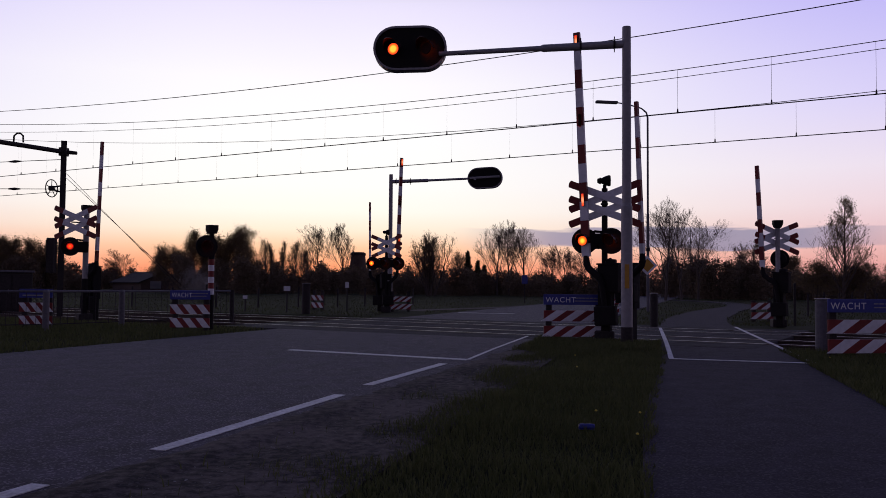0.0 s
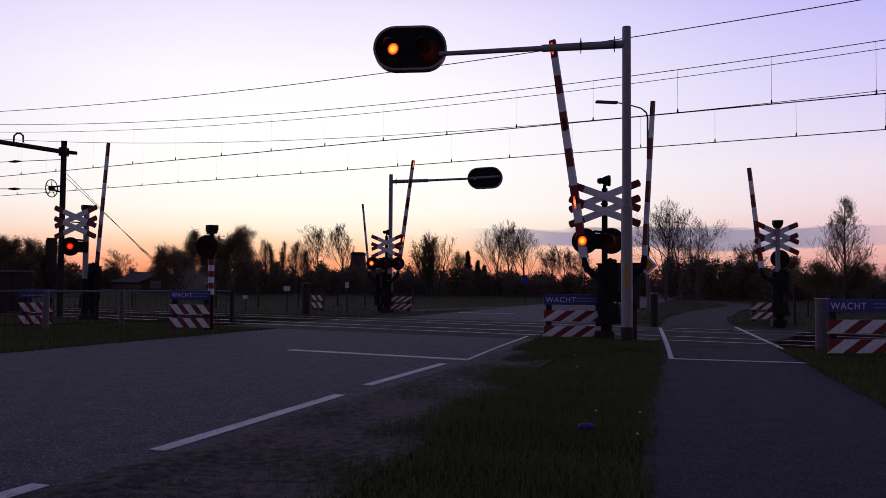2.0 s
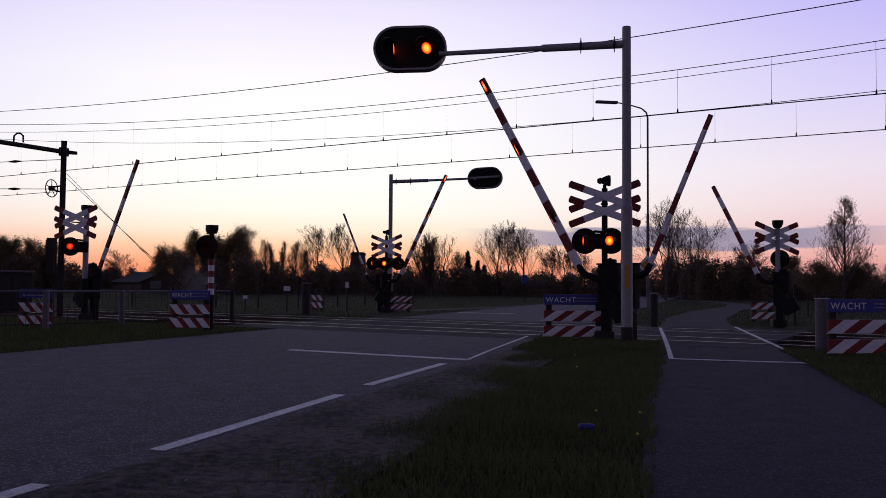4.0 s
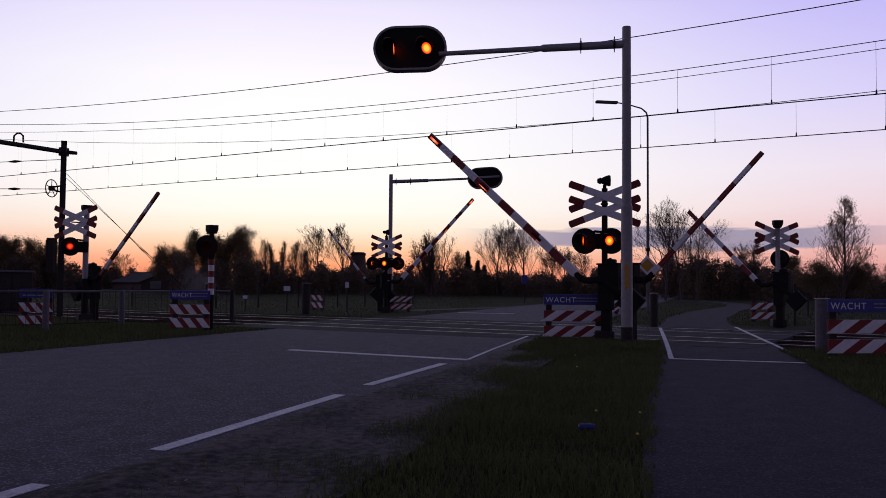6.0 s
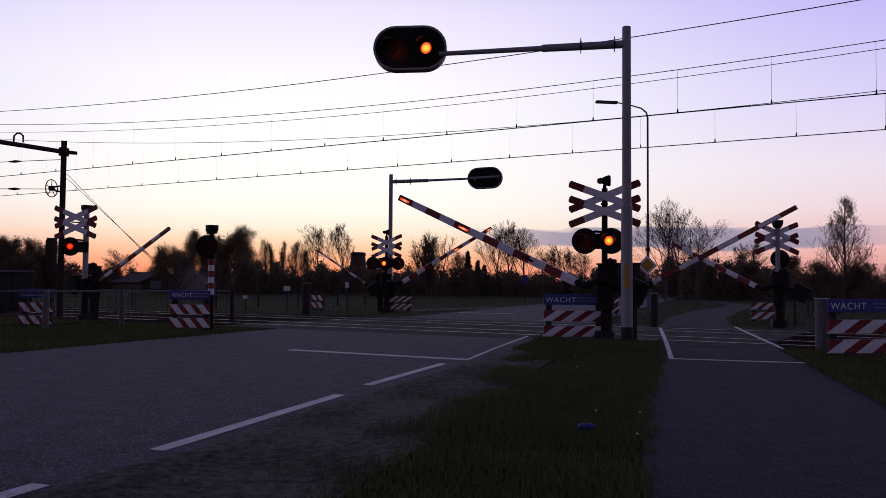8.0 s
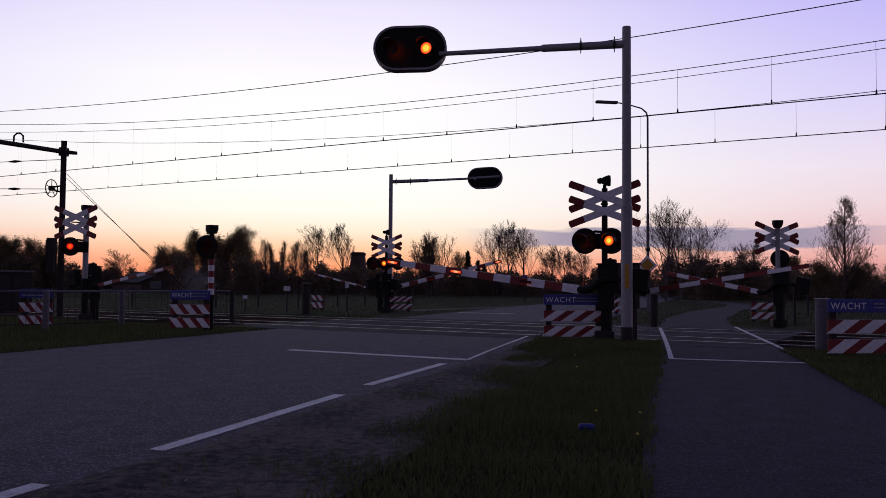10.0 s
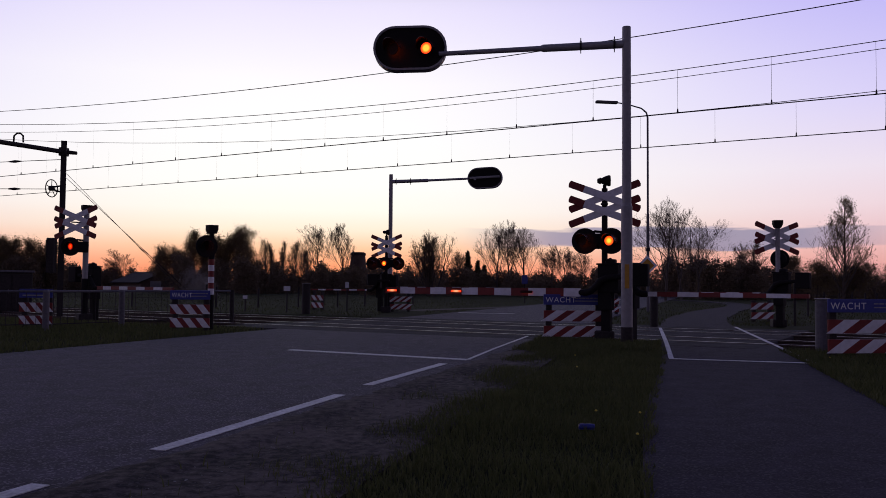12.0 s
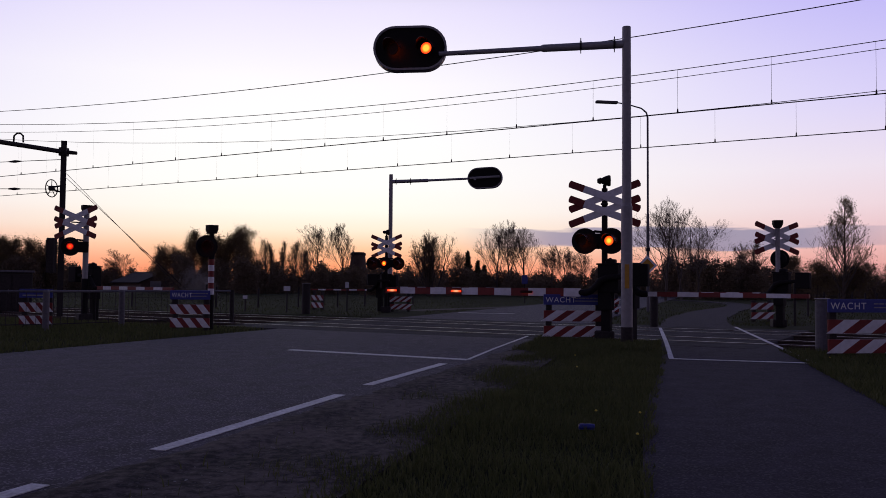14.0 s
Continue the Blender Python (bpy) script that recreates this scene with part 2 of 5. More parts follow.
def disc_outline(r, n=24, cx=0.0, cz=0.0):
    return [(cx + r * math.cos(2 * math.pi * k / n), cz + r * math.sin(2 * math.pi * k / n)) for k in range(n)]


def stadium(w, h, n=14):
    r, c = h / 2, (w - h) / 2
    return ([(c + r * math.cos(a), r * math.sin(a)) for a in (math.pi * (-0.5 + k / n) for k in range(n + 1))]
            + [(-c + r * math.cos(a), r * math.sin(a)) for a in (math.pi * (0.5 + k / n) for k in range(n + 1))])


def BM():
    return bmesh.new()


def facing(x, y, z, degrees):
    """Base at x, y, z; the front (local -y) turned by degrees about the upright."""
    return pose(x, y, z, 0, 0, degrees)


# ------------------------------------------------------------------ ground, roads, railway
CROSS_S = (3.0, 16.5)      # stretch of the railway that is paved over


def make_ground():
    bm = BM()
    prof = [(-900, 0.0), (-60, 0.0), (0, 0.0), (8, 0.0), (16.6, 0.0), (17.4, -0.2), (25.6, -0.2), (26.4, 0.0), (40, 0.0), (80, 0.0), (160, 0.0), (600, 0.0), (2500, 0.0)]
    ss = [-2500, -700, -200, -60, -20, 0, 20, 60, 200, 700, 2500]
    grid = [[bm.verts.new(on_rail(s, d, z - 0.03)) for s in ss] for d, z in prof]
    for a, b in zip(grid, grid[1:]):
        for k in range(len(ss) - 1):
            bm.faces.new((a[k], b[k], b[k + 1], a[k + 1]))
    bmesh.ops.recalc_face_normals(bm, faces=bm.faces)
    solid("ground", bm, SOIL, "dark meadow ground with rough grass", "ground", "structure")


def strip(name, centre, width, z, mat, label, category, thick=0.25):
    """A paved ribbon along a centre line."""
    bm = BM()
    pts = [Vector((x, y, 0)) for x, y in centre]
    fine = []
    for k in range(len(pts) - 1):
        p0, p1, p2, p3 = pts[max(k - 1, 0)], pts[k], pts[k + 1], pts[min(k + 2, len(pts) - 1)]
        for j in range(8):
            t = j / 8
            fine.append(0.5 * ((2 * p1) + (p2 - p0) * t + (2 * p0 - 5 * p1 + 4 * p2 - p3) * t * t + (3 * p1 - p0 - 3 * p2 + p3) * t ** 3))
    fine.append(pts[-1])
    rows = []
    for k, p in enumerate(fine):
        t = (fine[min(k + 1, len(fine) - 1)] - fine[max(k - 1, 0)]).normalized()
        nrm = Vector((t.y, -t.x, 0))
        w = width if isinstance(width, (int, float)) else np.interp(p.y, [a for a, _ in width], [b for _, b in width])
        rows.append([bm.verts.new(p + nrm * (w / 2 * sgn) + Vector((0, 0, zz))) for sgn, zz in ((-1, z - thick), (-1, z), (1, z), (1, z - thick))])
    for a, b in zip(rows, rows[1:]):
        for j in range(3):
            bm.faces.new((a[j], a[j + 1], b[j + 1], b[j]))
    bmesh.ops.recalc_face_normals(bm, faces=bm.faces)
    return solid(name, bm, mat, label, category, "structure")


ROAD_DIR = Vector((0.309, 0.951, 0))
ROAD_MID = Vector((-2.72, 15.32, 0))


def along_road(u, v, z=0.0):
    """u metres along the road from its stop line, v metres to its right-hand side."""
    return ROAD_MID + ROAD_DIR * u + Vector((ROAD_DIR.y, -ROAD_DIR.x, 0)) * v + Vector((0, 0, z))


def paint(name, corners, label, parent=None):
    bm = BM()
    lo = [bm.verts.new(Vector((c[0], c[1], 0.002))) for c in corners]
    hi = [bm.verts.new(Vector((c[0], c[1], 0.0075))) for c in corners]
    bm.faces.new(hi)
    for j in range(4):
        bm.faces.new((lo[j], lo[(j + 1) % 4], hi[(j + 1) % 4], hi[j]))
    bmesh.ops.recalc_face_normals(bm, faces=bm.faces)
    return solid(name, bm, LINE, label, "road marking", "structure")


def dash(a, b, w, label):
    a, b = Vector((*a, 0)), Vector((*b, 0))
    t = (b - a).normalized()
    nrm = Vector((t.y, -t.x, 0)) * (w / 2)
    paint("road_marking", [a - nrm, b - nrm, b + nrm, a + nrm], label)


def make_roads():
    strip("road", [tuple(along_road(u, -0.1).xy) for u in (-60, -40, -20, -10, 0, 10, 20, 40, 70, 120)], [(-20, 7.9), (5, 7.9), (14, 7.8), (24, 7.2), (60, 6.6)], 0.0, ASPHALT,
          "worn dark asphalt carriageway over the level crossing", "road")
    strip("verge", [tuple(along_road(u, v).xy) for u, v in ((-60, 4.5), (-30, 4.5), (-14, 4.5), (-10, 4.45), (-5, 4.2), (-1, 3.95), (2.2, 3.75))], 1.7, -0.008, SAND,
          "bare sandy verge strewn with grit beside the road", "verge", 0.1)
    strip("cycle_path", [(-1.5, -14), (0.7, -4), (1.55, 0.5), (2.5, 4.86), (3.3, 8.5), (4.8, 14.0), (7.6, 25.3), (9.6, 32.0), (13.6, 42), (19.0, 54), (21.5, 66), (19.5, 80), (11, 96)],
          [(-20, 2.7), (5, 2.64), (8.5, 2.44), (14, 2.3), (25, 2.15), (40, 2.15), (50, 1.75), (60, 1.6)], -0.004, PATH, "dark asphalt cycle path over the level crossing", "path")
    e = "chalky white edge dash worn on asphalt"
    for a, b in (((-3.3, 2.1), (-2.36, 5.05)), ((-2.03, 6.1), (-1.1, 9.2)), ((-0.88, 10.1), (0.02, 12.9)), ((-4.6, -2.0), (-3.65, 1.0))):
        dash(a, b, 0.13, e)
    dash((0.40, 13.6), (1.0, 16.1), 0.06, "thin white edge line up to the crossing")
    dash((1.0, 16.1), (2.0, 20.0), 0.06, "thin white edge line up to the crossing")
    dash((-2.75, 15.35), (0.42, 13.6), 0.2, "white stop line before the crossing")
    dash((3.76, 14.1), (5.9, 13.45), 0.13, "white stop line across the cycle path")
    dash((3.82, 14.2), (4.72, 17.9), 0.085, "white edge line of the cycle path")
    dash((4.72, 17.9), (6.3, 24.6), 0.085, "white edge line of the cycle path")
    dash((5.9, 13.5), (7.05, 18.3), 0.075, "white edge line of the cycle path")
    dash((7.05, 18.3), (8.75, 25.4), 0.085, "white edge line of the cycle path")
    dash((0.7, 36.4), (3.0, 35.5), 0.22, "worn white stop line beyond the crossing")


def make_dirt_edge():
    """Grit washed over the broken edge of the asphalt."""
    bm = BM()
    rows = []
    for k in range(0, 330):
        u = -18.0 + k * 0.06
        wave = 0.16 * noise.noise((u * 0.9, 0, 7)) + 0.11 * noise.noise((u * 4.0, 0, 2)) + 0.05 * noise.noise((u * 13.0, 0, 4))
        inner = min(max(3.64 + wave, 3.53), 3.84)
        bump = 0.006 * (1 + noise.noise((u * 3.0, 5, 0)))
        rows.append([bm.verts.new(along_road(u, v, z)) for v, z in ((inner, -0.002), (inner + 0.03, 0.005), (0.5 * inner + 1.95, 0.007 + bump), (3.93, 0.006 + bump), (4.15, -0.016))])
    for a, b in zip(rows, rows[1:]):
        for j in range(4):
            bm.faces.new((a[j], a[j + 1], b[j + 1], b[j]))
    bmesh.ops.recalc_face_normals(bm, faces=bm.faces)
    solid("verge", bm, SAND, "sand and grit washed over the broken asphalt edge", "verge", "structure")


def make_railway():
    for name, d0 in (("track", TRACK_B), ("track", TRACK_A)):
        tr = thing(name, Matrix.Identity(4), "railway track with worn steel rails on concrete sleepers", "railway track", "two railway tracks", "structure")
        for g in (-0.7525, 0.7525):
            for a, b in ((-120, CROSS_S[0]), (CROSS_S[0], CROSS_S[1]), (CROSS_S[1], 400)):
                bm = BM()
                prof = [(-0.03, 0.012), (0.03, 0.012), (0.036, -0.02), (0.01, -0.04), (0.01, -0.115), (0.07, -0.13), (0.07, -0.14), (-0.07, -0.14), (-0.07, -0.13), (-0.01, -0.115), (-0.01, -0.04), (-0.036, -0.02)]
                ends = [[bm.verts.new(on_rail(s, d0 + g + x, z)) for x, z in prof] for s in (a, b)]
                k = len(prof)
                for j in range(k):
                    bm.faces.new((ends[0][j], ends[0][(j + 1) % k], ends[1][(j + 1) % k], ends[1][j]))
                bm.faces.new(ends[0])
                bm.faces.new(ends[1][::-1])
                bmesh.ops.recalc_face_normals(bm, faces=bm.faces)
                for f in bm.faces:
                    f.material_index = 0 if f.normal.z > 0.9 and f.calc_center_median().z > 0 else 1
                rail = part("rail", bm, STEEL, tr)
                rail.data.materials.append(RUST)
        bm = BM()
        box(bm, 0, 0, 0, 0.24, 2.5, 0.16, 0.02)
        sl = mesh_of("sleeper", bm, SLEEPER)
        ang = math.atan2(RAIL.y, RAIL.x)
        for k in range(108):
            s = CROSS_S[1] + 0.3 + 0.6 * k if k < 78 else CROSS_S[0] - 0.3 - 0.6 * (k - 78)
            ob = part("sleeper", sl, None, tr)
            ob.matrix_basis = Matrix.Translation(on_rail(s, d0, -0.22)) @ Matrix.Rotation(ang, 4, "Z")
    # crushed stone bed
    rng = np.random.default_rng(3)
    verts, faces = [], []
    for k in range(9000):
        s = CROSS_S[1] + rng.random() ** 1.7 * 45 if k % 4 else CROSS_S[0] - rng.random() * 14
        d = 17.6 + rng.random() * 7.9
        c = on_rail(s, d, -0.21 + 0.03 * rng.random())
        r = 0.03 + 0.03 * rng.random()
        i = len(verts)
        for _ in range(5):
            o = rng.normal(size=3)
            o = o / np.linalg.norm(o) * r
            verts.append((c.x + o[0], c.y + o[1], c.z + abs(o[2])))
        faces += [(i, i + 1, i + 2), (i, i + 2, i + 3), (i, i + 3, i + 4), (i, i + 4, i + 1), (i + 1, i + 2, i + 4)]
    me = bpy.data.meshes.new("ballast_stones")
    me.from_pydata(verts, [], faces)
    me.materials.append(BALLAST)
    tagged(new("ballast_stones", me), "brown-grey crushed stone between the sleepers", "ballast", kind="stuff")
    bm = BM()
    for a, b in ((CROSS_S[1], 300), (-200, CROSS_S[0])):
        vs = [bm.verts.new(on_rail(s, d, -0.2)) for s, d in ((a, 17.3), (b, 17.3), (b, 25.7), (a, 25.7))]
        bm.faces.new(vs)
    bmesh.ops.recalc_face_normals(bm, faces=bm.faces)
    solid("ballast_bed", bm, BALLAST, "flat bed of crushed stone under the tracks", "ballast", "structure")
    # level-crossing panels between and beside the rails
    cr = thing("crossing_deck", Matrix.Identity(4), "dark rubber and concrete panels paving the level crossing", "crossing deck", "", "structure")
    lanes = [(17.35, TRACK_B - 0.7525 - 0.06), (TRACK_B - 0.7525 + 0.11, TRACK_B + 0.7525 - 0.11), (TRACK_B + 0.7525 + 0.06, TRACK_A - 0.7525 - 0.06),
             (TRACK_A - 0.7525 + 0.11, TRACK_A + 0.7525 - 0.11), (TRACK_A + 0.7525 + 0.06, 25.7)]
    ang = math.atan2(RAIL.y, RAIL.x)
    for d0, d1 in lanes:
        bm = BM()
        box(bm, 0, 0, 0, 1.79, d1 - d0, 0.22, 0.012)
        me = mesh_of("deck_panel", bm, RUBBER)
        s = CROSS_S[0]
        while s < CROSS_S[1] - 0.1:
            p = part("deck_panel", me, None, cr)
            p.matrix_basis = Matrix.Translation(on_rail(s + 0.9, (d0 + d1) / 2, -0.108)) @ Matrix.Rotation(ang, 4, "Z")
            s += 1.8


make_ground()
make_roads()
make_dirt_edge()
make_railway()


# ------------------------------------------------------------------ lamps that flash
LAMPS_A, LAMPS_B, STEADY = [], [], []      # lit in turn: A, then B
LATE_A, LATE_B = [], []                    # the same, a tenth of a second behind


def two_faced(bm, lit_test):
    """Mesh with a glowing front and a dark rest."""
    for f in bm.faces:
        f.material_index = 0 if lit_test(f) else 1
    return bm


def lamp_mesh(r, lit=None):
    bm = plate(BM(), disc_outline(r, 28), -0.012, 0.012)
    bmesh.ops.recalc_face_normals(bm, faces=bm.faces)
    two_faced(bm, lambda f: f.normal.y < -0.9)
    me = mesh_of("lamp_insert", bm, lit or HOT)
    me.materials.append(DEADLENS)
    return me


def bar_lamp_mesh():
    bm = BM()
    box(bm, 0, 0, 0, 0.28, 0.05, 0.055, 0.008)
    two_faced(bm, lambda f: f.normal.y < -0.5)
    me = mesh_of("lamp_insert", bm, HOT_SMALL)
    me.materials.append(DEADLENS)
    return me


LENS = lamp_mesh(0.105)
DIM_LENS = lamp_mesh(0.105, HOT_DIM)
BARLAMP = bar_lamp_mesh()


def line_hood(bm, r):
    """Gives the inside of a hood an added mirror coat, tinted red for lens glow."""
    for f in bm.faces:
        c = f.calc_center_median()
        f.material_index = 1 if math.hypot(c.x, c.z) < r and abs(f.normal.y) < 0.5 else 0


def lamp_unit(parent, x, y, z, phase, r=0.285, hood=0.3, lens=None, aim=-20):
    """Round black target board with hood; the insert inside turns its lit face forward or away."""
    bm = plate(BM(), disc_outline(r, 32), 0.0, 0.03)
    tube(bm, [(0, 0.03, 0), (0, 0.16, 0)], [r * 0.75, r * 0.5], 20)
    board = part("lamp_board", bm, BLACK, parent, "round black backing board", pose(x, y, z))
    bm = BM()
    n = 22
    a = [[], [], [], []]
    for k in range(n + 1):
        t = math.pi * (-0.12 + 1.24 * k / n)
        deep = hood * (0.35 + 0.65 * max(0.0, math.sin(math.pi * k / n)))
        for lst, rr, yy in zip(a, (0.15, 0.15, 0.143, 0.143), (0.0, -deep, -deep, 0.0)):
            lst.append(bm.verts.new((rr * math.cos(t), yy, rr * math.sin(t))))
    for u, v in ((0, 1), (1, 2), (2, 3)):
        for k in range(n):
            bm.faces.new((a[u][k], a[u][k + 1], a[v][k + 1], a[v][k]))
    bmesh.ops.recalc_face_normals(bm, faces=bm.faces)
    line_hood(bm, 0.147)
    turned = pose(0, 0, 0, 0, 0, aim)
    part("lamp_hood", bm, HOODTINT, board, "black sheet hood over the lens, tinted red for lamp glow", turned).data.materials.append(REDMIRROR)
    rest = turned @ Matrix.Translation((0, -0.115, 0))
    ins = part("lamp_insert", DIM_LENS if phase is LATE_A or phase is LATE_B else lens or LENS, None, board, "red signal lens with a hot orange centre", rest @ pose(0, 0, 0, 0, 0, 0 if phase is not None else 165))
    if phase is not None:
        phase.append((ins, rest, "Z"))
    return board


# ------------------------------------------------------------------ cross boards
def cross_boards(parent, y, zmid, x=0.0, span=1.5, gap=0.33, slope=0.53, width=0.158, skew=0):
    """Double St Andrew's cross: four slanting boards, white with red ends."""
    for k, (sgn, dz) in enumerate(((1, gap / 2), (-1, gap / 2), (1, -gap / 2), (-1, -gap / 2))):
        ang = math.degrees(math.atan(slope * 0.72)) * -sgn
        ln = span / math.cos(math.radians(ang))
        m = pose(x, y, zmid + dz, 0, 0, skew) @ pose(0, 0.028 * (k % 2), 0, 0, -ang, 0)
        bm = BM()
        box(bm, 0, 0, 0, ln - 0.66, 0.02, width, 0.004)
        b = part("cross_board", bm, WHITE, parent, "white enamelled cross board", m)
        for e in (-1, 1):
            bm = plate(BM(), [(0, -width / 2), (0.33, -width / 2), (0.35, -width * 0.2), (0.35, width * 0.2), (0.33, width / 2), (0, width / 2)], -0.01, 0.01)
            part("red_end", bm, RED, b, "dark red board end", pose((ln / 2 - 0.33) * e, 0, 0, 0, 0 if e > 0 else 180, 0))


# ------------------------------------------------------------------ signals with crosses
def crossing_signal(x, y, turn, lamps, label, pole_mat=BLACK, pole_top=3.35, cross_z=3.0, back=False, bell=True, pole_r=0.065, cap=False, lamp_z=2.18, cross_x=0.0, skew=0):
    t = thing("crossing_signal", facing(x, y, 0, turn), label, "railway signal", "signals round the crossing")
    bm = BM()
    tube(bm, [(0, 0, 1.3), (0, 0, pole_top)], pole_r, 16)
    part("pole", bm, pole_mat, t, "", smooth=False)
    part("pole", tube(BM(), [(0, 0, -0.1), (0, 0, 1.29), (0, 0, 1.3)], [pole_r + 0.012, pole_r + 0.012, pole_r], 16), BLACK, t, "black lower length of the post")
    bm = BM()
    box(bm, 0, 0, 0.1, 0.42, 0.42, 0.24, 0.03)
    part("base", bm, DARKSTEEL, t, "square dark foot")
    front = -(pole_r + 0.05)
    part("cross_bracket", tube(BM(), [(min(cross_x, 0) - 0.08, front + 0.04, cross_z), (0.08, front + 0.04, cross_z)], 0.02, 8), DARKSTEEL, t)
    cross_boards(t, front - 0.4 * abs(math.sin(radians(skew))) * (pole_r + 0.05), cross_z, x=cross_x, skew=skew)
    for lx, phase in lamps:
        lamp_unit(t, lx, front - 0.06, lamp_z, phase)
        bm = tube(BM(), [(0, 0, lamp_z + 0.2), (lx * 0.5, 0, lamp_z + 0.22), (lx, front + 0.05, lamp_z + 0.1)], 0.03, 8)
        box(bm, lx * 0.5, front + 0.05, lamp_z, abs(lx) + 0.1, 0.09, 0.34, 0.02)
        part("lamp_bracket", bm, BLACK, t, "black junction box behind the lamp")
    if bell:
        bm = BM()
        tube(bm, [(0, 0, pole_top), (0, 0, pole_top + 0.08)], 0.04, 10)
        tube(bm, [(-0.16, 0, pole_top + 0.17), (-0.1, 0, pole_top + 0.17), (-0.07, 0, pole_top + 0.17), (0.02, 0, pole_top + 0.17), (0.1, 0, pole_top + 0.17), (0.13, 0, pole_top + 0.17)],
             [0.045, 0.075, 0.06, 0.105, 0.125, 0.11], 16)
        part("bell", bm, BLACK, t, "black electric bell on the pole top")
    if cap:
        bm = plate(BM(), [(-0.08, 0), (0.08, 0), (0.14, 0.13), (0.14, 0.24), (-0.14, 0.24), (-0.14, 0.13)], -0.12, 0.12)
        part("bell", bm, BLACK, t, "boxy dark bell cap on the pole top", pose(0, 0, pole_top - 0.02))
    return t


BARRIERS = []


def barrier(x, y, z, heading, length, label, lamps=(), offset=0.32, side=1, band=0.42, tip_red=True, thick=0.052, tail=0.82, first=0.0):
    """Drive cabinet on a post, and the striped boom that swings on it. heading: where the boom points when shut, degrees from +x."""
    sh = Matrix.Rotation(radians(heading), 3, "Z") @ Vector((0, 0.2 * side, 0))
    t = thing("barrier", pose(x + sh.x, y + sh.y, 0, 0, 0, heading), label, "level crossing barrier", "barriers round the crossing")
    bm = BM()
    box(bm, -0.05, 0.02 * side, z * 0.3, 0.2, 0.2, z * 0.62, 0.02)
    part("post", bm, BLACK, t)
    bm = BM()
    box(bm, -0.12, 0.0, z - 0.02, 0.46, 0.3, 0.6, 0.03)
    box(bm, -0.12, 0.0, z + 0.3, 0.5, 0.34, 0.04, 0.01)
    tube(bm, [(-0.12, 0, z + 0.3), (-0.12, 0, z + 0.38), (-0.1, 0, z + 0.42)], [0.09, 0.09, 0.05], 10)
    box(bm, -0.16, 0.0, z + 0.36, 0.2, 0.2, 0.1, 0.03)
    box(bm, -0.04, 0.0, z - 0.5, 0.3, 0.26, 0.4, 0.02)
    part("drive_cabinet", bm, BLACK, t, "black steel drive cabinet")
    bm = BM()
    box(bm, 0, 0, 0, 0.12, 0.006, 0.05, 0.002)
    part("maker_plate", bm, GALV, t, "small grey plate", pose(-0.05, -0.155, z + 0.02))
    boom = part("boom", tube(BM(), [(0.1 - tail, 0, 0.05), (-0.12, 0, 0.0), (0.03, 0, -0.07), (0.13, 0, -offset * 0.6), (0.24, 0, -offset + 0.03), (0.34, 0, -offset), (0.5, 0, -offset)],
                             [0.05, 0.07, 0.08, 0.075, 0.075, 0.075, 0.06], 12), BLACK, t, "swinging red and white boom", pose(0, -0.2 * side, z))
    bm = BM()
    box(bm, -tail, 0, 0.06, 0.42, 0.2, 0.48, 0.03)
    part("counterweight", bm, BLACK, boom, "black counterweight")
    x1, k = length, 0
    while x1 > 0.5:
        x0 = max(0.48, x1 - (band if k or not first else first))
        # the boom tapers a little towards its tip
        h0, h1 = [thick * (0.8 + 0.25 * (1 - v / length)) for v in (x0, x1)]
        bm = BM()
        vs = [bm.verts.new((xx, yy, zz - offset)) for xx, h in ((x0 + 0.001, h0), (x1 - 0.001, h1)) for yy, zz in ((-0.04, -h), (0.04, -h), (0.04, h), (-0.04, h))]
        for f in ((0, 1, 2, 3), (4, 7, 6, 5), (0, 4, 5, 1), (1, 5, 6, 2), (2, 6, 7, 3), (3, 7, 4, 0)):
            bm.faces.new([vs[j] for j in f])
        bmesh.ops.recalc_face_normals(bm, faces=bm.faces)
        part("boom_band", bm, (RED if (k % 2 == 0) == tip_red else WHITE), boom)
        x1, k = x0, k + 1
    for lx, phase, face in lamps:
        at0 = Matrix.Translation((lx, -0.07 * face, -offset)) @ Matrix.Rotation(0 if face > 0 else math.pi, 4, "Z")
        ins = part("lamp_insert", BARLAMP, None, boom, "glowing red lamp on the boom", at0)
        phase.append((ins, at0, "X"))
    BARRIERS.append((boom, Matrix.Translation((0, -0.2 * side, z))))
    return t


